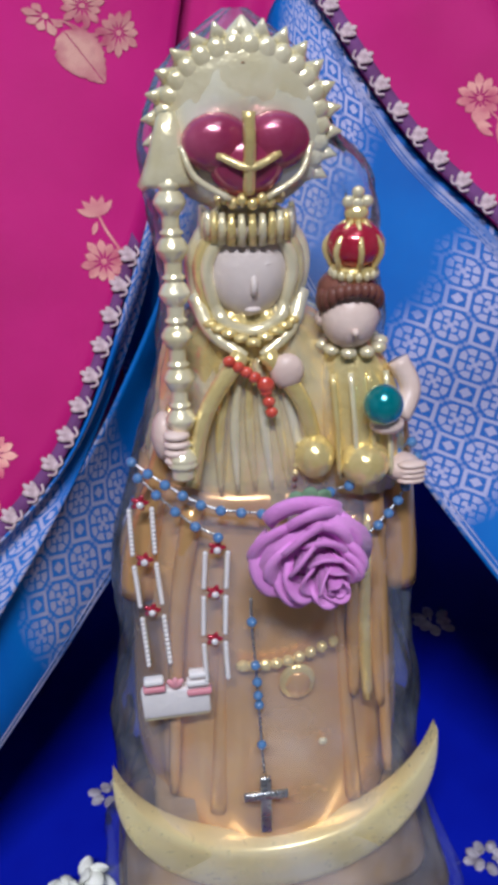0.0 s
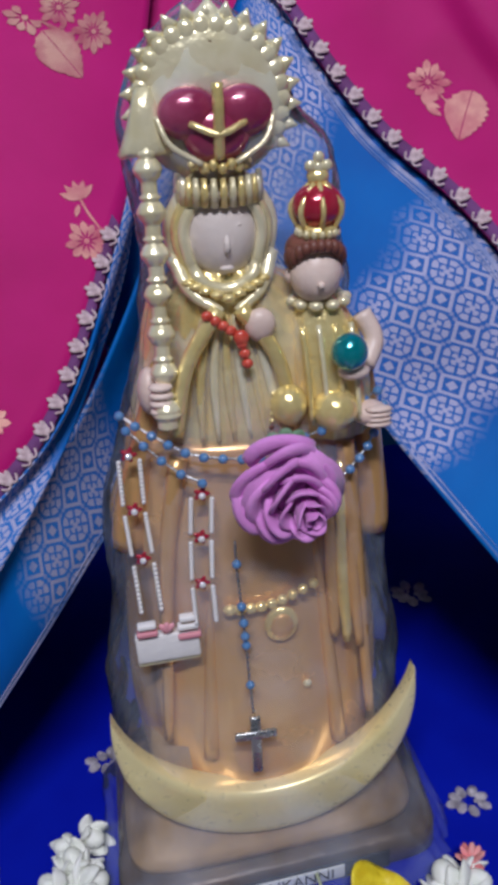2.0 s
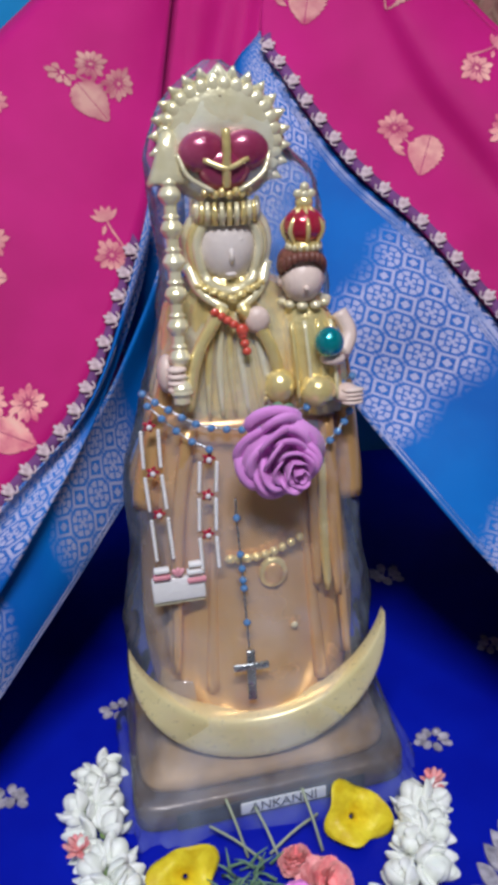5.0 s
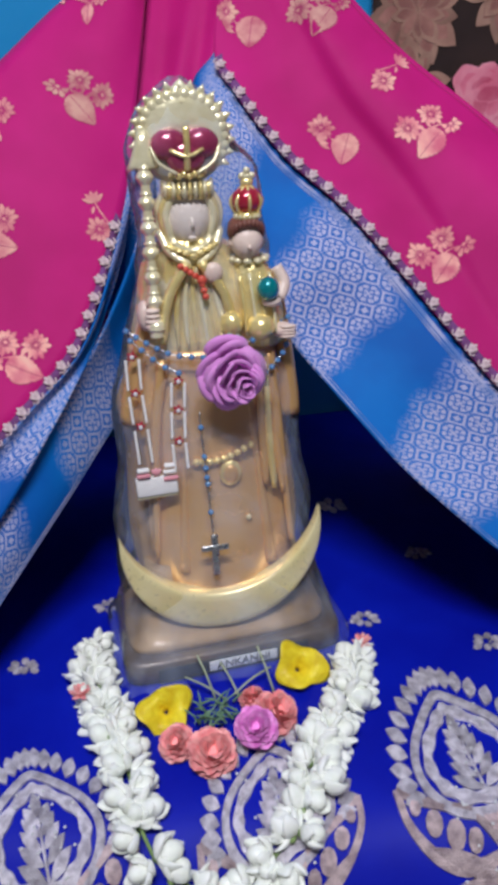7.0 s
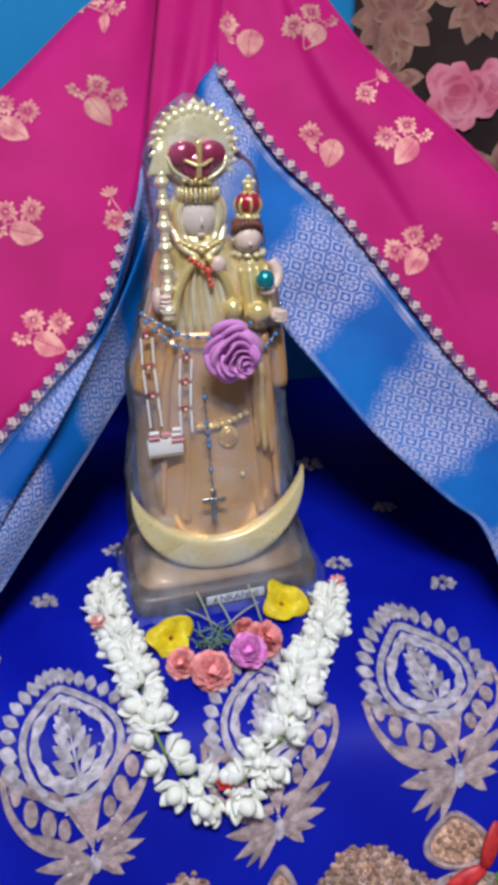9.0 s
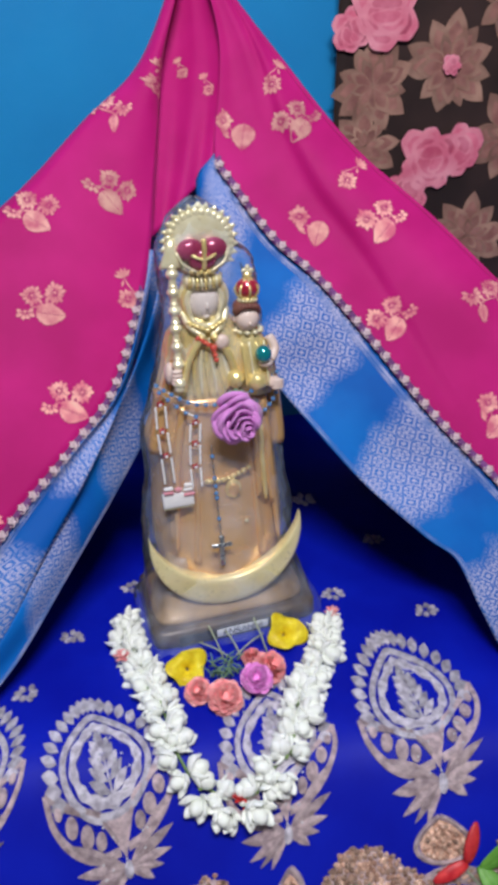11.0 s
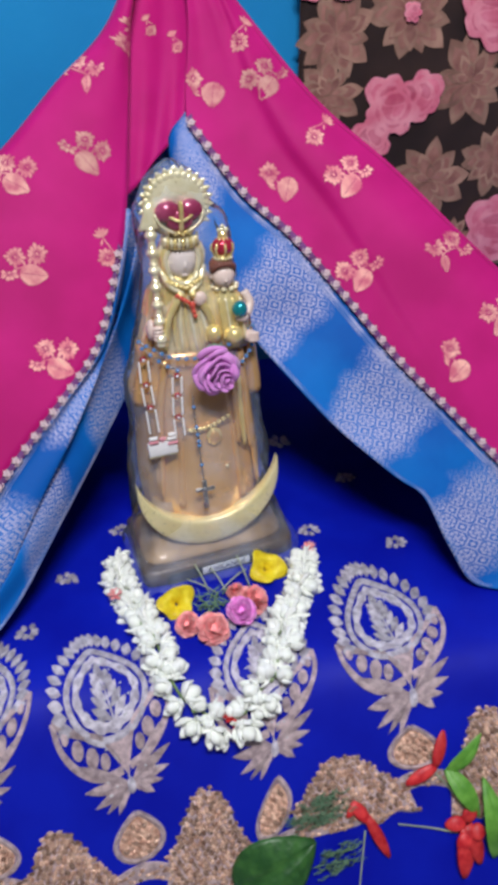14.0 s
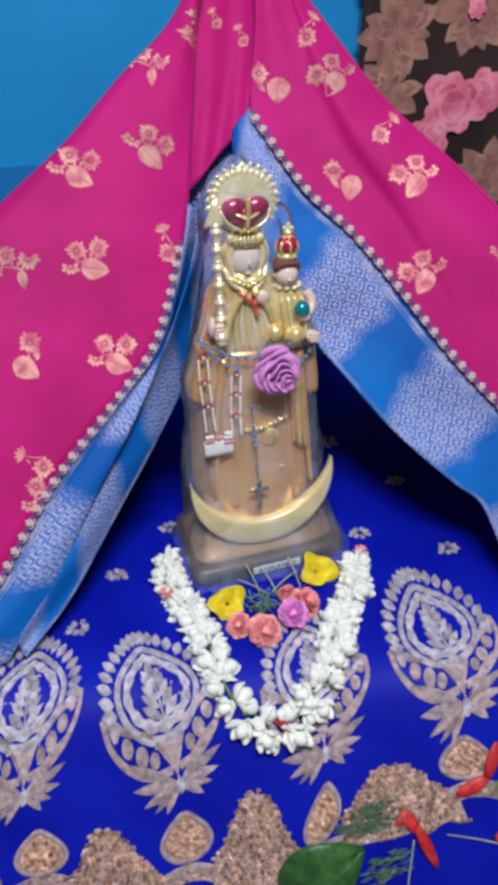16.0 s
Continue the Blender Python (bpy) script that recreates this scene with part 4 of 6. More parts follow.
def spray_shapes(kind):
    """Woven flower spray, about five centimetres high, as flat outlines."""
    out = []
    if kind in (0, 2):
        out += daisy(-0.001, 0.013, 12, 0.0080)
        out += daisy(0.011, -0.001, 12, 0.0086, 0.2, 0.8 if kind == 2 else 1.0)
        out += daisy(-0.0155, 0.010, 9, 0.0066, 0.5, 0.7)
        out.append(stem([(-0.011, 0.008), (-0.006, 0.005), (-0.001, 0.000), (0.002, -0.006)], 0.0011))
        for k in range(3):
            out.append(turned(petal_outline(0.0046, 0.0020), -1.2 - 0.25 * k, -0.004 + 0.0026 * k, 0.0036 - 0.0034 * k))
    if kind in (0, 1):
        for h in saw_leaf(0.0240, 0.0185):
            out.append(turned(h, math.pi + 0.42, -0.0105, 0.0035))
    if kind == 1:
        out += daisy(0.008, 0.010, 11, 0.0086)
        out.append(stem([(0.004, 0.004), (0.001, 0.000), (0.000, -0.006)], 0.0011))
        for k in range(4):
            out.append(turned(petal_outline(0.008, 0.003), -0.9 - k * 0.3, 0.004, -0.006 + 0.004 * k))
    if kind == 2:
        for h in saw_leaf(0.016, 0.008):
            out.append(turned(h, 2.6, 0.000, -0.004))
    if kind == 3:
        out += daisy(0.0, -0.010, 11, 0.0080)
        for k in range(5):
            out.append(turned(petal_outline(0.0088, 0.0032), -0.8 + 0.5 * k, 0.001, 0.008))
        out.append(stem([(0.001, 0.008), (0.003, 0.002), (0.007, -0.006)], 0.0010))
        out.append(turned(petal_outline(0.006, 0.0022), 2.7, 0.0, 0.006))
    return out


def spray(sheet, where, kind, turn, size=1.08, mirror=1):
    u0, v0 = sheet.nearest(where)
    low = (len(sheet.rows) - 2) / (len(sheet.rows) - 1) if len(sheet.rows) > 3 else 0.0
    v0 = max(v0, low + 0.05) if low else v0
    base = sheet.flat(u0, v0)
    eu = (sheet.flat(min(u0 + 0.02, 1), v0) - sheet.flat(max(u0 - 0.02, 0), v0)) / (min(u0 + 0.02, 1) - max(u0 - 0.02, 0))
    ev = (sheet.flat(u0, min(v0 + 0.03, 1)) - sheet.flat(u0, max(v0 - 0.03, 0))) / (min(v0 + 0.03, 1) - max(v0 - 0.03, 0))
    nrm = eu.cross(ev).normalized()
    if nrm.y > 0:
        nrm = -nrm
    right = Vector((1, 0, 0)) - nrm * nrm.x
    right.normalize()
    up = nrm.cross(right)
    if up.z < 0:
        up = -up
    # a place in the tangent plane goes back to u and v
    a11, a12, a22 = eu.dot(eu), eu.dot(ev), ev.dot(ev)
    det = a11 * a22 - a12 * a12
    bm = bmesh.new()
    for poly in spray_shapes(kind):
        bm.faces.new([bm.verts.new((x, y, 0)) for x, y in turned([(mirror * x * size, y * size) for x, y in poly], turn)])
    bmesh.ops.triangulate(bm, faces=bm.faces[:])
    bmesh.ops.subdivide_edges(bm, edges=[e for e in bm.edges if e.calc_length() > 0.004], cuts=2, use_grid_fill=True)
    bmesh.ops.triangulate(bm, faces=bm.faces[:])
    for vert in bm.verts:
        d = right * vert.co.x + up * vert.co.y
        b1, b2 = d.dot(eu), d.dot(ev)
        u, v = u0 + (b1 * a22 - b2 * a12) / det, v0 + (b2 * a11 - b1 * a12) / det
        vert.co = sheet.at(min(max(u, 0), 1), min(max(v, low), 1), 0.0011)
    bmesh.ops.recalc_face_normals(bm, faces=bm.faces[:])
    tagged(part("gold_spray", bm, ZARI, SAREE, smooth=False), kind="stuff")


LEFT_SPRAYS = [(-0.047, 0.417, 0.370, 0, 0.2), (-0.121, 0.361, 0.290, 0, 0.9), (-0.057, 0.366, 0.297, 3, 0.1), (-0.119, 0.311, 0.218, 0, 0.7), (-0.042, 0.462, 0.435, 2, 0.3), (0.004, 0.481, 0.462, 3, -0.2), (-0.182, 0.238, 0.114, 2, 0.8), (-0.122, 0.411, 0.362, 0, 0.5), (-0.193, 0.361, 0.289, 2, 0.6), (-0.198, 0.261, 0.147, 3, 0.9), (-0.190, 0.310, 0.217, 1, 0.4)]
RIGHT_SPRAYS = [(0.066, 0.429, 0.418, 1, 0.1), (0.121, 0.418, 0.421, 0, -0.3), (0.123, 0.364, 0.340, 1, 0.0), (0.183, 0.353, 0.346, 0, -0.4), (0.183, 0.302, 0.267, 0, -0.3), (0.264, 0.290, 0.281, 2, -0.6), (0.115, 0.446, 0.463, 3, -0.5), (0.171, 0.383, 0.388, 3, -0.8), (0.256, 0.234, 0.192, 1, -0.5), (0.304, 0.244, 0.225, 0, -0.5)]

for k, (x, y, z, kind, turn) in enumerate(LEFT_SPRAYS):
    spray(left_pink, (x, y, z), kind, turn)
for k, (x, y, z, kind, turn) in enumerate(RIGHT_SPRAYS):
    spray(right_pink, (x, y, z), kind, turn, mirror=-1)
for p in ((0.03, 0.50, 0.47), (0.052, 0.48, 0.455)):
    spray(mid_pink, p, 3, 0.2, 0.7)


# ---------- embroidery on the blue cloth ----------
def flat_piece(bm, poly, place, height, mi=0):
    """A flat piece with thickness, its outline mapped on to the cloth."""
    top = [bm.verts.new(place(x, y, height)) for x, y in poly]
    low = [bm.verts.new(place(x, y, -0.0004)) for x, y in poly]
    n = len(poly)
    cx, cy = sum(p[0] for p in poly) / n, sum(p[1] for p in poly) / n
    mid = bm.verts.new(place(cx, cy, height * 1.6))
    for k in range(n):
        for f in ((top[k], top[(k + 1) % n], mid), (low[k], low[(k + 1) % n], top[(k + 1) % n], top[k])):
            try:
                bm.faces.new(f).material_index = mi
            except ValueError:
                pass


def band_piece(bm, pts, width, place, height, mi=0):
    """A ribbon of embroidery along a line."""
    n = len(pts)
    rows = []
    for k, (x, y) in enumerate(pts):
        x0, y0 = pts[max(k - 1, 0)]
        x1, y1 = pts[min(k + 1, n - 1)]
        l = math.hypot(x1 - x0, y1 - y0) or 1
        nx, ny = -(y1 - y0) / l, (x1 - x0) / l
        w = (width(k / (n - 1)) if callable(width) else width) / 2
        rows.append([bm.verts.new(place(x + nx * w * s, y + ny * w * s, h)) for s, h in ((-1, -0.0004), (-0.9, height * 0.8), (0, height * 1.2), (0.9, height * 0.8), (1, -0.0004))])
    for a, b in zip(rows, rows[1:]):
        for k in range(4):
            bm.faces.new((a[k], a[k + 1], b[k + 1], b[k])).material_index = mi


def lotus_motif(bottom, top, across):
    b, up, ac = Vector(bottom), Vector(top) - Vector(bottom), Vector(across)

    def place(x, y, h):
        p = b + ac * x + up * (y ** 1.22 if y > 0 else y)
        return on_cloth(p.x, p.y) + cloth_normal(p.x, p.y) * (h + 0.0006)

    bm = bmesh.new()
    def drop(q, n=48):
        """Pointed drop: round below, drawn out to a tip above."""
        out = []
        for k in range(n + 1):
            a = 2 * math.pi * k / n
            c = -math.cos(a)
            pinch = 1 - 0.62 * max(c, 0) ** 2.2
            out.append((q * 0.318 * math.sin(a) * pinch, 0.555 + q * c * (0.235 if c < 0 else 0.345)))
        return out

    band_piece(bm, drop(1.0), 0.050, place, 0.0014)
    # scalloped inner band
    band_piece(bm, [(x, y + 0.005) for k, (x, y) in enumerate(drop(0.755, 96))], lambda f: 0.062 + 0.014 * math.cos(f * 2 * math.pi * 12), place, 0.0012)
    # closed lotus in the heart of the drop
    for k in range(5):
        for sx in (-1, 1):
            flat_piece(bm, turned(petal_outline(0.165 - 0.013 * k, 0.060), sx * -(1.00 - 0.10 * k), sx * 0.008, 0.415 + 0.054 * k), place, 0.0012)
    flat_piece(bm, turned(petal_outline(0.13, 0.062), 0, 0, 0.665), place, 0.0014)
    band_piece(bm, [(0, 0.40), (0, 0.50), (0, 0.60), (0, 0.66)], 0.018, place, 0.0012)
    # fringe of slim petals, standing off the drop
    for k in range(21):
        f = k / 20
        a = math.radians(-20 + 220 * f)
        c = math.sin(a)
        pinch = 1 - 0.45 * max(c, 0) ** 2.4
        cx, cy = 0.352 * math.cos(a) * pinch, 0.560 + (0.380 if c > 0 else 0.27) * c
        flat_piece(bm, turned(petal_outline(0.122, 0.076), a - math.pi / 2 + 0.35 * math.cos(a), cx, cy), place, 0.0013)
    # two sepals with rims and rings
    for sx in (-1, 1):
        outer = [(sx * x, y) for x, y in ((0.03, 0.17), (0.21, 0.19), (0.37, 0.28), (0.465, 0.40), (0.475, 0.53))]
        inner = [(sx * x, y) for x, y in ((0.03, 0.22), (0.12, 0.34), (0.24, 0.40), (0.37, 0.46), (0.475, 0.53))]
        for line in (outer, inner):
            band_piece(bm, [(p.x, p.y) for p in spline([(x, y, 0) for x, y in line], 18)], 0.044, place, 0.0013, 1)
        for cx, cy, r in ((0.15, 0.255, 0.040), (0.24, 0.300, 0.050), (0.335, 0.365, 0.046), (0.41, 0.44, 0.030)):
            flat_piece(bm, [(sx * cx + r * math.cos(q), cy + r * math.sin(q)) for q in (2 * math.pi * j / 10 for j in range(10))], place, 0.0018, 1)
    flat_piece(bm, [(0, 0.13), (0.07, 0.25), (0.13, 0.35), (0.0, 0.325), (-0.13, 0.35), (-0.07, 0.25)], place, 0.0012, 1)
    for sx in (-1, 1):
        for k in range(5):
            a = -sx * math.radians(60 + 17 * k)
            flat_piece(bm, turned(petal_outline(0.44 - 0.060 * k, 0.060), a, 0, 0.085), place, 0.0014, 1)
    flat_piece(bm, [(0.035 * math.cos(q), 0.07 + 0.05 * math.sin(q)) for q in (2 * math.pi * j / 10 for j in range(10))], place, 0.0018)
    motif = part("lotus_embroidery", bm, [SILVERWORK, SILVERSHADED], ALTAR_CLOTH, "silver thread lotus motif with tiny stones", smooth=False)
    bm = bmesh.new()
    rng = random.Random(int(1000 * (b.x + 1)))
    spots = [(0.0, 0.13), (0.0, 0.96), (0.05, 0.70), (-0.03, 0.72), (0.09, 0.70)] + [(rng.uniform(-0.24, 0.24), rng.uniform(0.08, 0.80)) for _ in range(34)]
    for x, y in spots:
        p = place(x, y, 0.0022)
        ellipsoid(bm, p, (0.0011, 0.0011, 0.0009), 0, 6, 4)
    tagged(part("glitter", bm, GEM, motif, "tiny clear glittering stones", smooth=False), kind="stuff")


lotus_motif((-0.121, 0.057), (-0.138, 0.170), (0.106, 0.004))
lotus_motif((0.004, 0.041), (0.014, 0.156), (0.102, 0.004))
lotus_motif((0.133, 0.032), (0.136, 0.180), (0.112, 0.013))
lotus_motif((-0.255, 0.083), (-0.222, 0.190), (0.100, 0.000))


def border_mound(c, along, across, skew=0.0):
    """A bell-shaped patch of the hem: rows of small scales like a net, an edge of larger sequins and a silver rim."""
    c, al, ac = Vector(c), Vector(along), Vector(across)
    bm = bmesh.new()
    rng = random.Random(int(c.x * 1000) + 7)

    def place(x, y, h):
        p = c + al * (x * (1 - 0.12 * y) + skew * y) + ac * y
        return on_cloth(p.x, p.y) + cloth_normal(p.x, p.y) * h

    def top(x):
        return 0.62 * (1 + math.cos(math.pi * min(abs(x) ** 1.5, 1.0))) - 0.24 + 0.05 * math.sin(26 * x)

    def foot(x):
        return -1.0 + 0.12 * math.cos(3 * math.pi * x)

    xs = [-1 + 2 * k / 24 for k in range(25)]
    rim = [(x, top(x)) for x in xs] + [(x, foot(x)) for x in xs[::-1]]
    lows, tops = [bm.verts.new(place(x, foot(x), 0.0012)) for x in xs], [bm.verts.new(place(x, top(x), 0.0012)) for x in xs]
    for k in range(24):
        bm.faces.new((lows[k], lows[k + 1], tops[k + 1], tops[k])).material_index = 1
    step = 0.0046
    nx, ny = int(al.length * 2 / step), int(max(ac.length * 2.6, 0.02) * 1.7 / step)
    for i in range(nx + 1):
        for j in range(ny + 1):
            x, y = -1 + 2 * (i + 0.5 * (j % 2)) / nx, -1.1 + 2.2 * j / ny
            if abs(x) > 0.98 or y > top(x) - 0.02 or y < foot(x) + 0.02:
                continue
            x, y = x + rng.uniform(-0.02, 0.02), y + rng.uniform(-0.03, 0.03)
            m = Matrix.Translation(place(x, y, 0.0018)) @ Matrix.Rotation(rng.uniform(-0.5, 0.5), 4, "Z") @ Matrix.Rotation(rng.uniform(0.2, 0.9), 4, "X") @ Matrix.Diagonal((1, 1.25, 1, 1))
            bmesh.ops.create_cone(bm, segments=6, radius1=0.0027 * rng.uniform(0.8, 1.15), radius2=0.0012, depth=0.0016, cap_ends=True, matrix=m)
    for k in range(46):
        x, y = rim[int(k * (len(rim) - 1) / 45)]
        ellipsoid(bm, place(x * 1.02, y * 1.03 + rng.uniform(-0.03, 0.03), 0.0016), (0.0026 * rng.uniform(0.7, 1.4), 0.0022, 0.0017), 0, 6, 4)
    band_piece(bm, [(x, foot(x) - 0.06) for x in xs], 0.10, place, 0.0016, 1)
    part("border_mound", bm, [COPPERWORK, SILVERSHADED], ALTAR_CLOTH, "copper sequin mound of the hem", smooth=False)


def border_leaf(c, along, across):
    """A pointed leaf of the hem: silver rim, sequins in two rows inside."""
    c, al, ac = Vector(c), Vector(along), Vector(across)

    def place(x, y, h):
        p = c + al * x + ac * y
        return on_cloth(p.x, p.y) + cloth_normal(p.x, p.y) * h

    bm = bmesh.new()

    def spade(q):
        out = []
        for k in range(37):
            a = 2 * math.pi * k / 36
            up = math.cos(a)
            out.append((q * math.sin(a) * (1 - 0.55 * max(up, 0) ** 1.6), q * (up * (1.15 if up > 0 else 0.75))))
        return out

    band_piece(bm, spade(0.92), 0.20, place, 0.0020, 1)
    flat_piece(bm, spade(0.80)[:-1], place, 0.0007, 0)
    rng = random.Random(int(c.x * 900) + 3)
    for q, n in ((0.62, 16), (0.38, 9), (0.15, 4)):
        for k in range(n):
            x, y = spade(q)[int(36 * k / n)]
            ellipsoid(bm, place(x, y, 0.0016), (0.0030 * rng.uniform(0.8, 1.2), 0.0022, 0.0016), 0, 7, 5, Matrix.Rotation(rng.uniform(0, 3), 3, "Z"))
    part("border_leaf", bm, [COPPERWORK, SILVERSHADED], ALTAR_CLOTH, "copper thread leaf of the border", smooth=False)


def hem_band():
    """The band of sequins that joins the mounds along the hem."""
    bm = bmesh.new()
    place = lambda x, y, h: on_cloth(x, y) + cloth_normal(x, y) * (h + 0.0004)
    line = [(p.x, p.y) for p in spline([(-0.34, 0.042, 0), (-0.247, 0.046, 0), (-0.19, 0.022, 0), (-0.124, 0.022, 0), (-0.07, 0.002, 0), (-0.01, 0.004, 0), (0.06, -0.002, 0), (0.126, 0.000, 0), (0.20, -0.026, 0), (0.26, -0.03, 0)], 160)]
    band_piece(bm, line, 0.008, place, 0.0012, 1)
    rng = random.Random(21)
    for k, (x, y) in enumerate(line * 2):
        side = rng.uniform(-0.0034, 0.0034)
        ellipsoid(bm, place(x + rng.uniform(-0.001, 0.001), y + side, 0.0014), (0.0024 * rng.uniform(0.7, 1.3), 0.0018, 0.0014), 0, 6, 4)
    part("hem_band", bm, [COPPERWORK, SILVERSHADED], ALTAR_CLOTH, "copper sequin band of the hem", smooth=False)


hem_band()
# along the hem: mounds and leaves in turn
border_leaf((-0.247, 0.058), (0.023, -0.003), (0.001, 0.011))
border_mound((-0.187, 0.040), (0.036, -0.008), (0.001, 0.016), -0.15)
border_leaf((-0.124, 0.036), (0.023, -0.003), (0.001, 0.012))
border_mound((-0.064, 0.022), (0.036, -0.006), (0.002, 0.021), 0.05)
border_leaf((-0.006, 0.018), (0.017, 0.000), (0.007, 0.013))
border_mound((0.062, 0.012), (0.050, -0.006), (0.001, 0.0155), -0.05)
border_leaf((0.126, 0.013), (0.024, -0.005), (0.000, 0.011))
border_mound((0.192, -0.006), (0.036, -0.004), (0.001, 0.023), 0.05)
border_mound((-0.315, 0.060), (0.036, -0.004), (0.001, 0.016))


def bud(x, y, r=0.010, turn=0.0):
    """A small woven flower of silver sequins."""
    bm = bmesh.new()
    rng = random.Random(int(x * 5000))
    for k in range(8):
        a = turn + k * 0.78
        d = r * rng.uniform(0.35, 0.75)
        p = on_cloth(x + d * math.cos(a) * 1.25, y + d * math.sin(a) * 0.9, 0.0016)
        ellipsoid(bm, p, (r * 0.36, r * 0.26, 0.0013), 0, 7, 5, Matrix.Rotation(a, 3, "Z"))
    for k in range(4):
        p = on_cloth(x + rng.uniform(-0.4, 0.4) * r, y + rng.uniform(-0.4, 0.4) * r, 0.003)
        ellipsoid(bm, p, (0.0014, 0.0014, 0.0011), 0, 6, 4)
    part("sequin_flower", bm, SILVERWORK, ALTAR_CLOTH, "small silver sequin flower", smooth=False)


for k, (x, y) in enumerate(((-0.140, 0.259), (-0.186, 0.197), (-0.074, 0.319), (0.116, 0.254), (0.195, 0.204), (0.144, 0.428), (0.192, 0.330), (-0.30, 0.25), (0.33, 0.06))):
    bud(x, y, 0.0115 if k not in (5,) else 0.016, k * 1.1)


# ---------- flowers ----------
def blossom_mesh(seed, petals, size):
    """A double jasmine: blunt petals closed round a core, on a short green calyx; it points along +z."""
    rng = random.Random(seed)
    bm = bmesh.new()
    ellipsoid(bm, (0, 0, size * 0.42), (size * 0.36, size * 0.36, size * 0.44), 0, 10, 8)
    for k in range(petals):
        a = 2.4 * k + rng.uniform(-0.3, 0.3)
        open_ = 0.30 + 0.75 * (k / petals) + rng.uniform(-0.12, 0.12)
        rot = Matrix.Rotation(a, 3, "Z") @ Matrix.Rotation(open_, 3, "Y")
        long, wide = size * rng.uniform(0.84, 1.0), size * rng.uniform(0.30, 0.36)
        rows = []
        for i in range(6):
            t = i / 5
            w = wide * math.sin(math.pi * (0.16 + 0.80 * t)) ** 0.75
            bow = size * (0.10 + 0.16 * math.sin(math.pi * t * 0.8))
            rows.append([rot @ Vector((bow + 0.42 * w * math.cos(q), w * math.sin(q), long * t)) for q in (2 * math.pi * j / 8 for j in range(8))])
        rings_loft(bm, rows, 0)
    ellipsoid(bm, (0, 0, 0), (size * 0.2, size * 0.2, size * 0.26), 1, 8, 6)
    for k in range(3):
        rot = Matrix.Rotation(k * 2.1, 3, "Z") @ Matrix.Rotation(1.0, 3, "Y")
        ellipsoid(bm, rot @ Vector((0, 0, size * 0.25)), (size * 0.05, size * 0.08, size * 0.25), 1, 6, 5, rot)
    return mesh_of("jasmine_blossom", bm, [JASMINE, CALYX])


GARLAND = thing("jasmine_garland", "string of white jasmine blossoms laid in a U", "garland")


def build_garland():
    rng = random.Random(5)
    kinds = [blossom_mesh(k, (5, 6, 6, 4)[k], (0.0150, 0.0160, 0.0170, 0.0145)[k]) for k in range(4)]
    path = spline([(-0.088, 0.262, 0), (-0.093, 0.225, 0), (-0.084, 0.185, 0), (-0.076, 0.145, 0), (-0.074, 0.112, 0), (-0.066, 0.088, 0), (-0.044, 0.074, 0), (-0.018, 0.070, 0), (0.004, 0.076, 0), (0.024, 0.092, 0), (0.038, 0.118, 0), (0.055, 0.142, 0), (0.076, 0.168, 0), (0.090, 0.205, 0)], 36)
    bm = bmesh.new()
    tube(bm, [on_cloth(p.x, p.y, 0.005) for p in path], 0.0013, 0, 6)
    part("thread", bm, CALYX, GARLAND, "green twisted thread")
    for i, p in enumerate(path):
        d = (path[min(i + 1, 35)] - path[max(i - 1, 0)]).normalized()
        n = Vector((-d.y, d.x, 0))
        for s in (-1, 1):
            q = p + n * s * rng.uniform(0.001, 0.0065) + d * rng.uniform(-0.006, 0.006)
            nrm = cloth_normal(q.x, q.y)
            way = (n * s * rng.uniform(0.5, 1.2) + nrm * rng.uniform(0.35, 0.8) + d * rng.uniform(-0.7, 0.7)).normalized()
            m = way.to_track_quat("Z", "Y").to_matrix().to_4x4() @ Matrix.Rotation(rng.uniform(0, 6), 4, "Z") @ Matrix.Scale(rng.uniform(0.85, 1.12), 4)
            shared("blossom", kinds[rng.randrange(4)], GARLAND, Matrix.Translation(on_cloth(q.x, q.y) + nrm * rng.uniform(0.005, 0.0085)) @ m)
        if i % 4 == 1:
            nrm = cloth_normal(p.x, p.y)
            way = (nrm + d * rng.uniform(-0.5, 0.5) + n * rng.uniform(-0.5, 0.5)).normalized()
            shared("blossom", kinds[rng.randrange(4)], GARLAND, Matrix.Translation(on_cloth(p.x, p.y) + nrm * 0.009) @ way.to_track_quat("Z", "Y").to_matrix().to_4x4() @ Matrix.Scale(0.85, 4))
    for x, y, h in ((-0.101, 0.205, 0.013), (-0.022, 0.060, 0.008), (-0.030, 0.066, 0.013), (0.100, 0.212, 0.012)):
        bm = bmesh.new()
        for k in range(11):
            a = 2 * math.pi * k / 11
            rot = Matrix.Rotation(a, 3, "Z") @ Matrix.Rotation(0.9 + 0.3 * math.sin(k * 3), 3, "Y")
            ellipsoid(bm, on_cloth(x, y, h) + rot @ Vector((0, 0, 0.0042)), (0.0009, 0.0022, 0.0048), 0, 6, 5, rot)
        part("coral_floret", bm, CORAL if y > 0.1 else REDPETAL, GARLAND, "small coral red floret tied into the string")


build_garland()


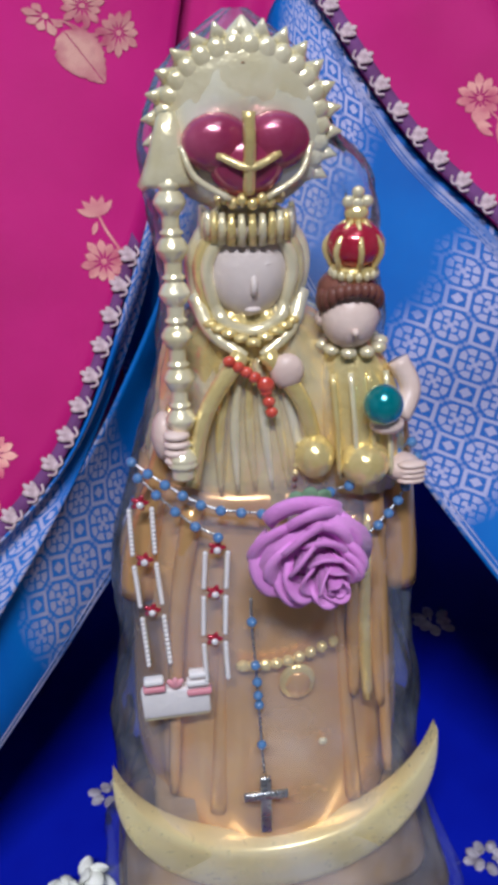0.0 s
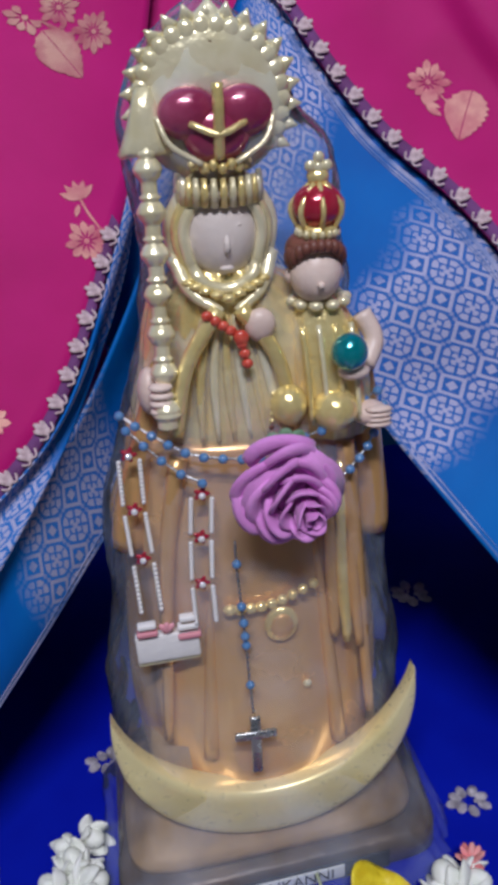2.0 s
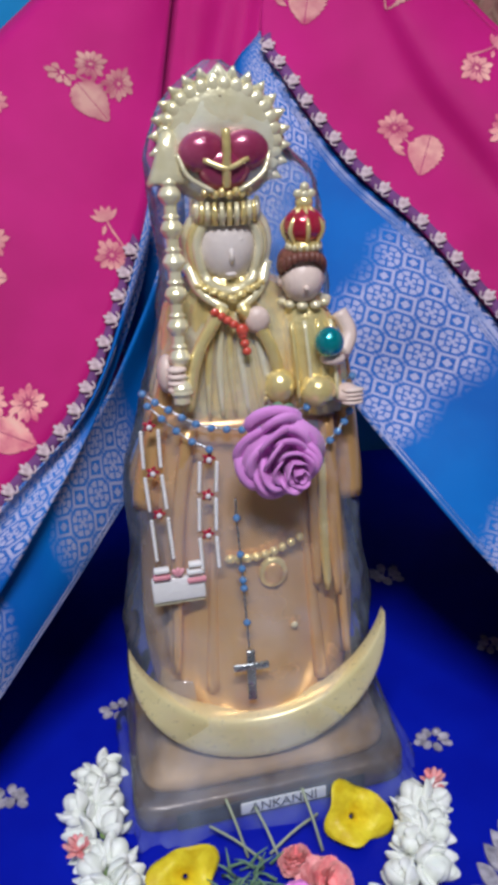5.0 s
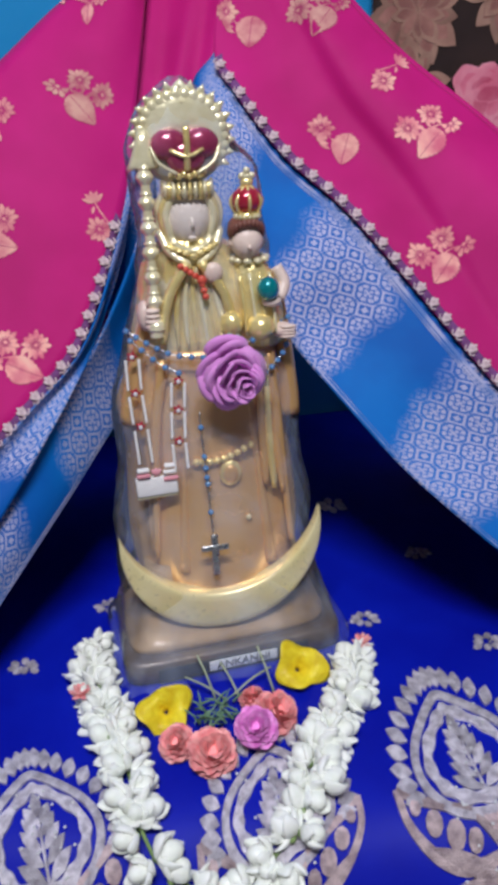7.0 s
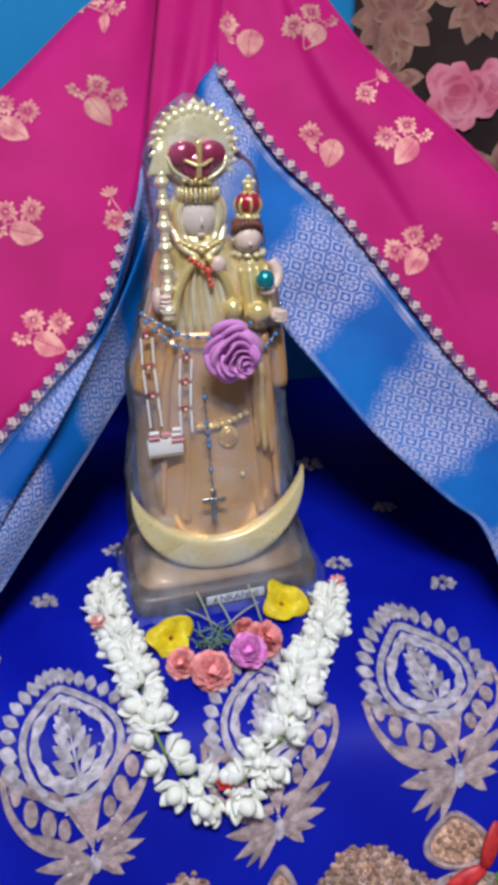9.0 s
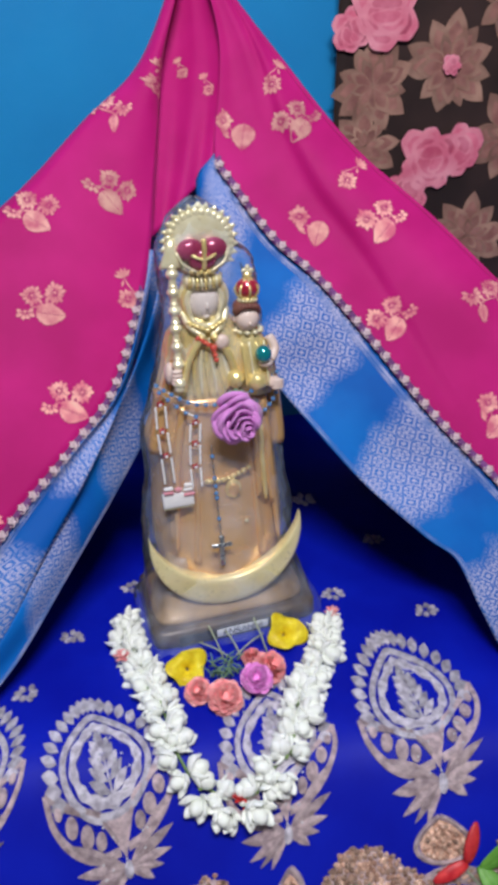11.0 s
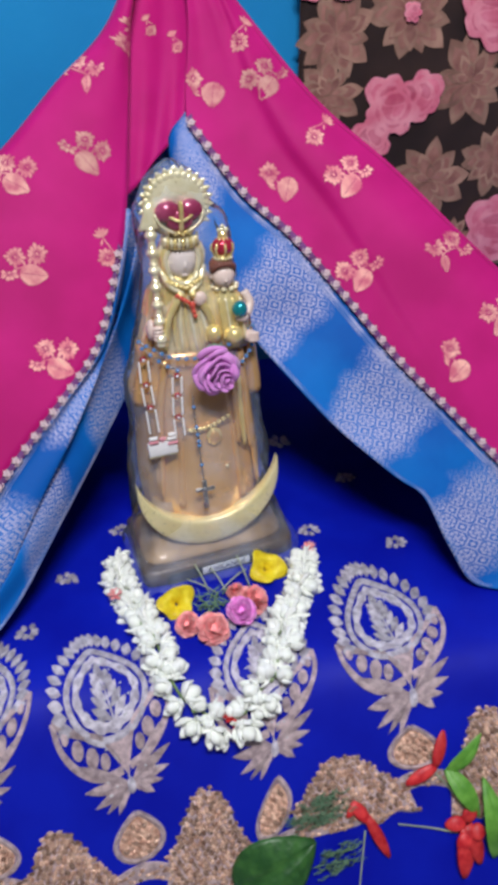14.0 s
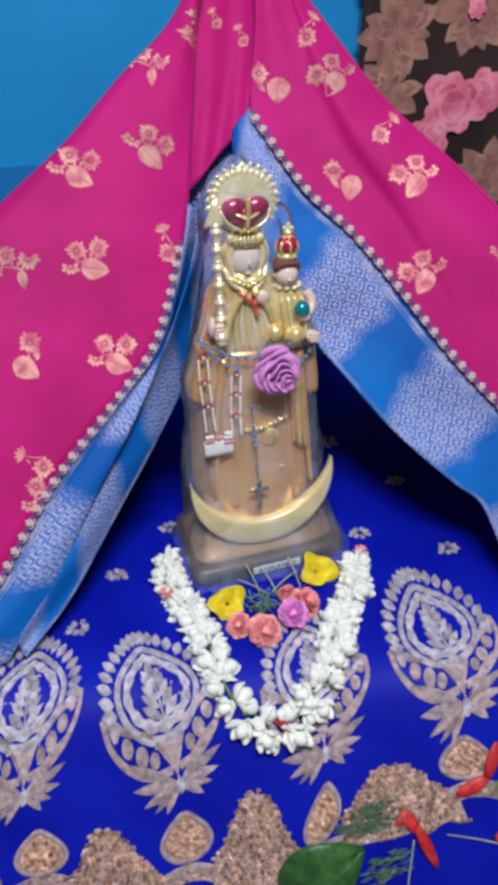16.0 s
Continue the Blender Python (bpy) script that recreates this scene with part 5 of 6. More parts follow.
def ball_flower(name, x, y, r, mat, label, lean, layers=4):
    """A ruffled ball of many notched petals."""
    rng = random.Random(int((x + 1) * 997))
    bm = bmesh.new()
    ellipsoid(bm, (0, 0, r * 0.35), (r * 0.62, r * 0.62, r * 0.45), 0, 14, 9)
    for k in range(58):
        f = (k + 0.5) / 58
        a, t = k * 2.39996, 0.12 + 1.45 * f ** 0.8
        rot = Matrix.Rotation(a, 3, "Z") @ Matrix.Rotation(t, 3, "Y")
        base = rot @ Vector((0, 0, r * 0.35)) + Vector((0, 0, r * 0.30))
        w, l = r * rng.uniform(0.26, 0.36), r * rng.uniform(0.42, 0.60)
        rim = []
        for j in range(5):
            x0 = (j / 4 - 0.5) * 2
            rim.append(Vector((rng.uniform(-0.12, 0.12) * l + 0.25 * l * (1 - abs(x0)), x0 * w, l * (1.0 - 0.22 * abs(x0) + 0.12 * (j % 2)))))
        root = [Vector((0, -w * 0.35, 0)), Vector((0, w * 0.35, 0))]
        vs = [bm.verts.new(base + rot @ p) for p in root] + [bm.verts.new(base + rot @ p) for p in rim[::-1]]
        mid = bm.verts.new(base + rot @ Vector((0.10 * l, 0, l * 0.55)))
        for j in range(len(vs)):
            bm.faces.new((vs[j], vs[(j + 1) % len(vs)], mid))
    ob = part(name, bm, mat, None, smooth=True)
    ob.matrix_world = Matrix.Translation(on_cloth(x, y, r * 0.12)) @ pose(0, 0, 0, *lean)
    return tagged(ob, label, "flower", "flowers before the statue")


ball_flower("coral_flower", -0.042, 0.156, 0.0140, CORAL, "ruffled coral pink flower head on blue cloth", (25, -15, 0))
ball_flower("coral_flower", -0.024, 0.143, 0.0180, CORAL, "large ruffled coral pink flower head", (30, 5, 0))
ball_flower("coral_flower", 0.020, 0.164, 0.0180, CORAL, "ruffled coral flower behind the magenta one", (20, 25, 0))
ball_flower("coral_flower", 0.012, 0.180, 0.0110, CORAL, "small coral flower among green stems", (-10, 0, 0))
ob = ball_flower("magenta_flower", 0.007, 0.150, 0.0165, MAGENTA, "ruffled magenta pink flower head", (30, -5, 0))
ob.location.z += 0.007


def yellow_bell(x, y, turn, size):
    """A yellow trumpet flower lying on its side: broad overlapping lobes round a deep throat."""
    bm = bmesh.new()
    n, m = 40, 10
    rows = []
    for j in range(m + 1):
        f = j / m
        row = []
        for k in range(n):
            a = 2 * math.pi * k / n
            lobe = 1 + 0.07 * f * math.cos(5 * a) + 0.13 * f * math.sin(3 * a + 1) + 0.08 * f * math.cos(2 * a)
            r = size * (0.10 + 0.95 * f ** 1.6) * lobe
            z = size * (-0.75 + 1.15 * f ** 0.6) - size * 0.8 * max(f - 0.7, 0) * (1 + math.cos(3 * a + 0.5)) + 0.10 * size * math.sin(3 * a) * f
            row.append(Vector((r * math.cos(a), r * math.sin(a), z)))
        rows.append(row)
    rings_loft(bm, rows, 0, cap=False)
    ob = part("yellow_flower", bm, YELLOW)
    sol = ob.modifiers.new("thickness", "SOLIDIFY")
    sol.thickness = 0.0006
    ob.matrix_world = Matrix.Translation(on_cloth(x, y, size * 0.62)) @ pose(0, 0, 0, *turn)
    return tagged(ob, "yellow trumpet flower lying by the statue's foot", "flower", "flowers before the statue")


yellow_bell(-0.047, 0.180, (38, -22, 20), 0.0160)
yellow_bell(0.050, 0.200, (34, 18, -20), 0.0165)


def greens():
    """Stems and feathery greens of the small posy."""
    rng = random.Random(9)
    bm = bmesh.new()
    for k in range(34):
        x, y = -0.014 + rng.uniform(-0.014, 0.016), 0.174 + rng.uniform(-0.012, 0.012)
        a = rng.uniform(0, 6.28)
        p0 = on_cloth(x, y, 0.003 + rng.uniform(0, 0.006))
        p1 = p0 + Vector((0.013 * math.cos(a), 0.010 * math.sin(a), rng.uniform(0.0, 0.009)))
        tube(bm, [p0, (p0 + p1) / 2 + Vector((0, 0, 0.002)), p1], lambda t: 0.0010 - 0.0007 * t, 0, 5)
    posy = tagged(part("posy_greens", bm, FEATHER), "feathery green sprigs between pink and yellow flowers", "greenery", kind="stuff")
    bm = bmesh.new()
    for x0, y0, x1, y1, h in ((-0.012, 0.190, -0.020, 0.213, 0.024), (0.004, 0.188, -0.004, 0.212, 0.015), (0.028, 0.186, 0.022, 0.210, 0.026), (-0.004, 0.186, -0.030, 0.207, 0.012), (0.0, 0.19, 0.03, 0.205, 0.010)):
        tube(bm, spline([on_cloth(x0, y0, 0.004), on_cloth((x0 + x1) / 2, (y0 + y1) / 2, h * 0.5 + 0.004), on_cloth(x1, y1, h)], 8), 0.0008, 0, 6)
    part("stems", bm, STEM, posy, "pale cut stems")


greens()


def leaf(name, base, tip, width, mat, label, up=(0, -0.4, 1), curl=0.2, category="leaf"):
    """A blade with a midrib, side veins as ridges, bent along its length."""
    b, t = Vector(base), Vector(tip)
    d = t - b
    up = Vector(up).normalized()
    side = d.cross(up).normalized()
    nrm = side.cross(d).normalized()
    bm = bmesh.new()
    n, m = 22, 12
    rows = []
    for i in range(n + 1):
        f = i / n
        w = width * math.sin(math.pi * (0.04 + 0.95 * f) ** 0.85) ** 0.8
        row = []
        for j in range(m + 1):
            s = j / m * 2 - 1
            h = curl * width * (1 - s * s) * 0.6 - 0.10 * width * max(0, 1 - abs(s) * 7) + 0.02 * width * math.sin(40 * f - abs(s) * 9)
            row.append(bm.verts.new(b + d * f + side * w * s + nrm * (h + 0.15 * d.length * math.sin(math.pi * f))))
        rows.append(row)
    for p, q in zip(rows, rows[1:]):
        for j in range(m):
            bm.faces.new((p[j], p[j + 1], q[j + 1], q[j]))
    ob = part(name, bm, mat)
    ob.modifiers.new("thickness", "SOLIDIFY").thickness = 0.0005
    return tagged(ob, label, category, "greenery at the front hem")


leaf("green_leaf", on_cloth(-0.050, -0.006, 0.005), on_cloth(0.024, -0.008, 0.012), 0.031, LEAF, "broad dark green leaf lying on the hem", (0, -0.8, 0.6))
leaf("green_leaf", on_cloth(0.150, -0.004, 0.006), on_cloth(0.172, -0.034, 0.010), 0.009, LEAFLIGHT, "bright green pointed leaf among red flowers", (0, -0.8, 0.6))
leaf("green_leaf", on_cloth(0.150, -0.006, 0.006), on_cloth(0.185, 0.002, 0.014), 0.007, LEAFLIGHT, "small bright green leaf among red flowers", (0, -0.8, 0.6))
leaf("green_leaf", on_cloth(0.182, -0.055, 0.006), on_cloth(0.180, -0.018, 0.014), 0.011, LEAFLIGHT, "bright green upright leaf beside red flower", (0, -0.8, 0.6))


def red_flower(name, petals, label, stalk):
    """Long red petals, given by base and tip, with a thin stalk."""
    bm = bmesh.new()
    for b, t, w in petals:
        b, t = Vector(b), Vector(t)
        d = t - b
        side = d.cross(Vector((0, -0.7, 0.7))).normalized()
        nrm = side.cross(d).normalized()
        rows = []
        for i in range(9):
            f = i / 8
            hw = w * math.sin(math.pi * (0.12 + 0.83 * f)) ** 0.7
            rows.append([b + d * f + side * hw * math.cos(q) + nrm * (hw * 0.32 * math.sin(q) + 0.2 * w * math.sin(math.pi * f)) for q in (2 * math.pi * j / 10 for j in range(10))])
        rings_loft(bm, rows, 0)
    root = thing(name, label, "flower", "red flowers at the front hem")
    part("petals", bm, REDPETAL, root, "deep red petals")
    bm = bmesh.new()
    tube(bm, spline(stalk, 8), lambda t: 0.0009 - 0.0003 * t, 0, 6)
    part("stalk", bm, STEM, root, "pale green stalk")


red_flower("red_flower", [(on_cloth(0.062, 0.003, 0.008), on_cloth(0.075, -0.010, 0.010), 0.006), (on_cloth(0.073, -0.006, 0.010), on_cloth(0.088, -0.029, 0.008), 0.0055), (on_cloth(0.065, 0.002, 0.008), on_cloth(0.056, -0.003, 0.008), 0.004)],
           "red long-petalled flower fallen on the hem", [on_cloth(0.070, -0.012, 0.008), on_cloth(0.062, -0.026, 0.006), on_cloth(0.052, -0.044, 0.005)])
red_flower("red_flower", [(on_cloth(0.158, -0.034, 0.012), on_cloth(0.140, -0.030, 0.010), 0.007), (on_cloth(0.158, -0.034, 0.012), on_cloth(0.168, -0.028, 0.014), 0.007), (on_cloth(0.158, -0.036, 0.012), on_cloth(0.150, -0.058, 0.010), 0.009), (on_cloth(0.160, -0.036, 0.013), on_cloth(0.166, -0.056, 0.012), 0.008), (on_cloth(0.160, -0.040, 0.014), on_cloth(0.148, -0.046, 0.016), 0.008), (on_cloth(0.160, -0.040, 0.015), on_cloth(0.174, -0.044, 0.016), 0.008)],
           "open red flower with broad petals at the hem", [on_cloth(0.150, -0.036, 0.009), on_cloth(0.126, -0.026, 0.007), on_cloth(0.100, -0.016, 0.006)])
red_flower("red_flower", [(on_cloth(0.140, -0.002, 0.010), on_cloth(0.112, -0.002, 0.009), 0.006), (on_cloth(0.140, -0.002, 0.010), on_cloth(0.152, 0.012, 0.011), 0.006)],
           "red flower half under a bright green leaf", [on_cloth(0.140, -0.004, 0.006), on_cloth(0.150, -0.014, 0.006), on_cloth(0.164, -0.030, 0.006)])


def fern(x, y, n, seed):
    rng = random.Random(seed)
    bm = bmesh.new()
    for k in range(n):
        a = rng.uniform(0.2, 2.9)
        p = on_cloth(x + rng.uniform(-0.014, 0.014), y + rng.uniform(-0.006, 0.006), 0.004)
        q = p + Vector((0.013 * math.cos(a), -0.004, 0.013 * math.sin(a)))
        tube(bm, [p, (p + q) / 2 + Vector((0, -0.002, 0)), q], lambda t: 0.0006 - 0.0004 * t, 0, 4)
        for j in range(5):
            c = p.lerp(q, 0.3 + 0.14 * j)
            e = c + Vector((rng.uniform(-0.004, 0.004), -0.001, rng.uniform(0.0, 0.004)))
            tube(bm, [c, e], 0.0003, 0, 3)
    return tagged(part("fern_sprig", bm, FEATHER), "soft feathery green sprig on the hem", "greenery", "greenery at the front hem", kind="stuff")


fern(0.022, 0.006, 60, 2)
fern(0.040, -0.018, 60, 3)
fern(0.040, 0.006, 40, 4)


# ---------- things hung on the statue ----------
def foam_rose():
    """Sheet foam rolled into a rose: curved petals, wide ones outside, turned about an off-centre bud."""
    root = thing("foam_rose", "mauve craft foam rose fixed on the bag", "artificial rose", at=(0.0, 0.0, 0.0))
    c = Vector((0.0172, 0.2330, 0.2180))
    tilt = pose(0, 0, 0, 100, -8, 4)
    spec = []
    for count, first, spread, rise, r in ((6, 200, 105, 0.0, 0.0225), (6, 230, 105, 0.0035, 0.0185), (5, 210, 115, 0.0068, 0.0145), (4, 180, 130, 0.0095, 0.0105), (3, 160, 165, 0.0115, 0.0070), (2, 150, 220, 0.0130, 0.0038)):
        for k in range(count):
            spec.append((0, 0, first + 360 / count * k, spread, rise, r))
    # one wide petal stands up behind the rest
    spec.append((0, 0, 84, 100, -0.001, 0.0262))
    grow = 0.96
    tall = Matrix.Diagonal((0.93, 1.06, 1.0))
    for i, (_, _, mid, spread, rise, r) in enumerate(spec):
        bm = bmesh.new()
        n, m = 18, 6
        off = Vector((-0.0068, 0.0035, 0)) * (r / 0.0225)
        off = Vector((0.0062, -0.0040, 0)) + off * 1.35
        rows = []
        for a_i in range(n + 1):
            f = a_i / n
            a = math.radians(mid + spread * (f - 0.5))
            edge = math.sin(math.pi * f) ** 0.45
            row = []
            for j in range(m + 1):
                g = j / m
                rad = r * (0.62 + 0.46 * g * edge + 0.05 * math.sin(3 * a + i) * g) + r * 0.12 * (f - 0.5) * (1 if i % 2 else -1)
                z = -0.008 + rise + (0.011 + 0.002 * math.sin(2 * a + i)) * edge * (1 - (1 - g) ** 1.7) - 0.004 * g ** 3 * (r / 0.0225)
                row.append(bm.verts.new(c + (tilt @ (tall @ (off + Vector((rad * math.cos(a), rad * math.sin(a), z))) * grow))))
            rows.append(row)
        for p, q in zip(rows, rows[1:]):
            for j in range(m):
                bm.faces.new((p[j], p[j + 1], q[j + 1], q[j]))
        ob = part("petal", bm, FOAM, root)
        sol = ob.modifiers.new("thickness", "SOLIDIFY")
        sol.thickness, sol.offset = 0.0008, 0
    bm = bmesh.new()
    m = Matrix.Translation(c + tilt @ Vector((0, 0, -0.006))) @ tilt
    bmesh.ops.create_cone(bm, segments=28, radius1=0.013, radius2=0.021, depth=0.010, cap_ends=True, matrix=m)
    part("back", bm, FOAM, root)
    bm = bmesh.new()
    for k in range(3):
        rot = Matrix.Rotation(-0.5 + 0.5 * k, 3, "Y")
        ellipsoid(bm, c + Vector((-0.002, 0.006, 0.014)) + rot @ Vector((0, 0, 0.008)), (0.0036, 0.0012, 0.0052), 0, 10, 8, rot)
    part("leaf", bm, FEATHER, root, "dull green cloth leaf")


foam_rose()


def rosary():
    root = thing("rosary", "blue glass bead rosary with steel cross, draped over the bag", "rosary")
    bm = bmesh.new()
    ellipsoid(bm, (0, 0, 0), (0.0021, 0.0021, 0.0020), 0, 10, 8)
    bead = mesh_of("bead", bm, GLASSBEAD)
    out = lambda x, z, k=0.0: Vector((x, front_y(z) - 0.0115 + 0.9 * max(abs(x - 0.009) - 0.02, 0) ** 1.25 + k, z))
    lines = [
        [out(-0.046, 0.242), out(-0.036, 0.236), out(-0.020, 0.2285), out(-0.004, 0.226), out(0.008, 0.225)],
        [out(-0.044, 0.236), out(-0.036, 0.229), out(-0.026, 0.221), out(-0.016, 0.2165)],
        [out(0.026, 0.232), out(0.036, 0.234), out(0.050, 0.240), out(0.060, 0.243)],
        [out(0.036, 0.208), out(0.046, 0.213), out(0.056, 0.222), out(0.063, 0.236)],
    ]
    for line, n in zip(lines, (9, 5, 6, 8)):
        pts = spline(line, n)
        bm = bmesh.new()
        tube(bm, spline(line, 40), 0.0005, 0, 5)
        part("chain", bm, STEEL, root, "thin steel chain")
        for p in pts:
            shared("bead", bead, root, Matrix.Translation(p + Vector((0, -0.0008, 0))))
    drop = [(-0.0045, 0.180), (-0.0035, 0.160), (-0.0030, 0.152), (-0.0028, 0.1455), (-0.0025, 0.141), (-0.0018, 0.121)]
    line = [out(-0.0045, 0.19)] + [out(x, z) for x, z in drop] + [out(-0.0010, 0.105)]
    bm = bmesh.new()
    tube(bm, spline(line, 40), 0.0006, 0, 5)
    part("chain", bm, STEEL, root, "thin steel chain")
    for x, z in drop:
        shared("bead", bead, root, Matrix.Translation(out(x, z, -0.001)))
    bm = bmesh.new()
    m = Matrix.Translation(out(-0.0008, 0.0905, -0.002)) @ pose(0, 0, 0, -8, 0, 0)
    boxed(bm, m, (0.0046, 0.0020, 0.0300), 0, 0.0006)
    boxed(bm, m @ Matrix.Translation((0, -0.0004, 0.0055)), (0.0190, 0.0020, 0.0040), 0, 0.0006)
    part("cross", bm, STEEL, root, "plain steel cross")


rosary()


def scapular():
    """Hanging loop of pearl-edged links with red stones, ending in a small white box."""
    root = thing("hanging_ornament", "pearl edged hanging ornament with red stones and white box", "ornament")
    out = lambda x, z, k=0.0: Vector((x, front_y(z) - 0.0085 + 1.0 * max(abs(x - 0.009) - 0.025, 0) ** 1.3 + k, z))
    left = [out(-0.0440, 0.226), out(-0.0440, 0.202), out(-0.0425, 0.180), out(-0.0410, 0.152)]
    right = [out(-0.0165, 0.211), out(-0.0180, 0.192), out(-0.0190, 0.171), out(-0.0185, 0.150)]
    bm = bmesh.new()
    ellipsoid(bm, (0, 0, 0), (0.0011, 0.0010, 0.0013), 0, 6, 5)
    pearl = mesh_of("pearl", bm, WHITE)
    bm = bmesh.new()
    ellipsoid(bm, (0, 0, 0), (0.0036, 0.0013, 0.0036), 0, 30, 8, Matrix.Rotation(math.pi / 2, 3, "X") @ Matrix.Diagonal((1, 1, 0.36)) @ Matrix.Diagonal((1, 2.77, 1)))
    for v in bm.verts:
        lobe = 0.82 + 0.22 * math.cos(5 * math.atan2(v.co.z, v.co.x))
        v.co.x, v.co.z = v.co.x * lobe, v.co.z * lobe
    stone = mesh_of("red_stone", bm, RUBY)
    bm = bmesh.new()
    ellipsoid(bm, (0, -0.0015, 0), (0.0015, 0.0010, 0.0015), 0, 8, 6)
    glint = mesh_of("clear_stone", bm, GEM)
    for line in (left, right):
        for a, b in zip(line, line[1:]):
            d = (b - a).normalized()
            n = d.cross(Vector((0, 1, 0))).normalized()
            bm = bmesh.new()
            for s in (-1, 1):
                tube(bm, [a.lerp(b, 0.12) + n * s * 0.0038, a.lerp(b, 0.88) + n * s * 0.0036], 0.0006, 0, 5)
            part("link", bm, CREAM, root, "gold wire link")
            for s in (-1, 1):
                for k in range(11):
                    shared("pearl", pearl, root, Matrix.Translation(a.lerp(b, 0.13 + 0.074 * k) + n * s * 0.0043 + Vector((0, -0.0008, 0))))
        for p in line[:-1]:
            shared("red_stone", stone, root, Matrix.Translation(p + Vector((0, -0.0008, 0))))
            shared("clear_stone", glint, root, Matrix.Translation(p + Vector((0, -0.001, 0))))
    c = out(-0.0355, 0.1430, -0.002)
    bm = bmesh.new()
    boxed(bm, Matrix.Translation(c + Vector((0, 0, -0.0025))) @ pose(0, 0, 0, -8, -2, 0), (0.0275, 0.0050, 0.0130), 0, 0.0008)
    part("box", bm, WHITE, root, "white card box with gold foot")
    bm = bmesh.new()
    boxed(bm, Matrix.Translation(c + Vector((0, 0.0004, -0.0102))) @ pose(0, 0, 0, -8, -2, 0), (0.0272, 0.0050, 0.0024), 0, 0.0006)
    part("foot", bm, CREAM, root, "gold painted foot")
    for x, z, w in ((-0.0085, 0.0060, 0.009), (-0.0085, 0.0100, 0.008), (0.0090, 0.0075, 0.009), (0.0095, 0.0025, 0.010), (0.0090, 0.0118, 0.007)):
        bm = bmesh.new()
        boxed(bm, Matrix.Translation(c + Vector((x, -0.0012, z))) @ pose(0, 0, 0, -8, -2, 0), (w, 0.0045, 0.0026), 0, 0.0008)
        part("ribbon_bar", bm, PINKCARD if z in (0.0025, 0.0060) else WHITE, root, "pink and white bar")
    bm = bmesh.new()
    for k in range(3):
        rot = Matrix.Rotation(-0.6 + 0.6 * k, 3, "Y")
        ellipsoid(bm, c + Vector((0.0, -0.002, 0.006)) + rot @ Vector((0, 0, 0.0024)), (0.0015, 0.0012, 0.0030), 0, 8, 6, rot)
    part("tassel", bm, PINKCARD, root, "small pink tassel")


scapular()


def name_plate():
    """Dark strip on the pedestal with pale letter tiles."""
    root = thing("name_plate", "dark strip with pale lettered paper on the pedestal", "label")
    m = Matrix.Translation((0.010, 0.2192, 0.0080)) @ pose(0, 0, 0, -4, 0, 4)
    bm = bmesh.new()
    boxed(bm, m @ Matrix.Translation((-0.002, 0.0006, 0)), (0.110, 0.0012, 0.0105), 0, 0.0004)
    part("strip", bm, INK, root, "black strip")
    bm = bmesh.new()
    boxed(bm, m @ Matrix.Translation((0.0040, -0.0006, 0.0005)), (0.050, 0.0010, 0.0078), 0, 0.0003)
    part("paper", bm, LABELM, root, "pale paper")
    cu = bpy.data.curves.new("letters", "FONT")
    cu.body, cu.size, cu.align_x, cu.align_y, cu.extrude = "ANKANNI", 0.0086, "CENTER", "CENTER", 0.0002
    text = bpy.data.objects.new("letters_curve", cu)
    scene.collection.objects.link(text)
    bpy.context.view_layer.update()
    me = bpy.data.meshes.new_from_object(text.evaluated_get(bpy.context.evaluated_depsgraph_get()))
    bpy.data.objects.remove(text)
    me.materials.clear()
    me.materials.append(INK)
    shared("letters", me, root, m @ Matrix.Translation((0.0040, -0.0014, 0.0005)) @ pose(0, 0, 0, 90, 0, 0), "dark printed letters")


name_plate()


# ---------- flowered cloth on the wall ----------
def round_petal(length, width, n=10):
    """A blunt petal with a wavy tip."""
    left = [(-width / 2 * math.sin(math.pi * min(0.12 + 0.80 * (k / n) ** 0.75, 1.0)) ** 0.7, length * k / n * (1 - 0.04 * (k == n))) for k in range(1, n + 1)]
    return [(0, 0)] + left + [(0, length * 0.97)] + [(-x, y) for x, y in left[::-1]]


def printed_bloom(bm, x, z, r, layers, petals, seed, y, blunt=False):
    """Printed petals, laid ring on ring, each with a second tone inside."""
    rng = random.Random(seed)
    lift = 0.0
    for l in range(layers):
        rr = r * (1.05, 0.72, 0.46, 0.28)[l]
        count = petals - 2 * l
        for k in range(count):
            a = 2 * math.pi * (k + 0.5 * l) / count + rng.uniform(-0.14, 0.14)
            length = rr * rng.uniform(0.86, 1.12)
            w = length * rng.uniform(0.85, 1.05) * 6 / count if blunt else length * rng.uniform(0.40, 0.50)
            pts = turned(round_petal(length, w) if blunt else petal_outline(length, w, 9, 1.3), a)
            mx, mz = sum(p[0] for p in pts) / len(pts), sum(p[1] for p in pts) / len(pts)
            for size, back, mi in ((1.0, 0.0, 0), (0.74, 0.16, 1)):
                lift += 0.00003
                vs = [bm.verts.new((x + mx * (1 - back) + (px - mx) * size, y - 0.0008 - lift, z + mz * (1 - back) + (pz - mz) * size)) for px, pz in pts]
                mid = bm.verts.new((x + mx * (1 - back), y - 0.0008 - lift, z + mz * (1 - back)))
                for i in range(len(vs)):
                    bm.faces.new((vs[i], vs[(i + 1) % len(vs)], mid)).material_index = mi


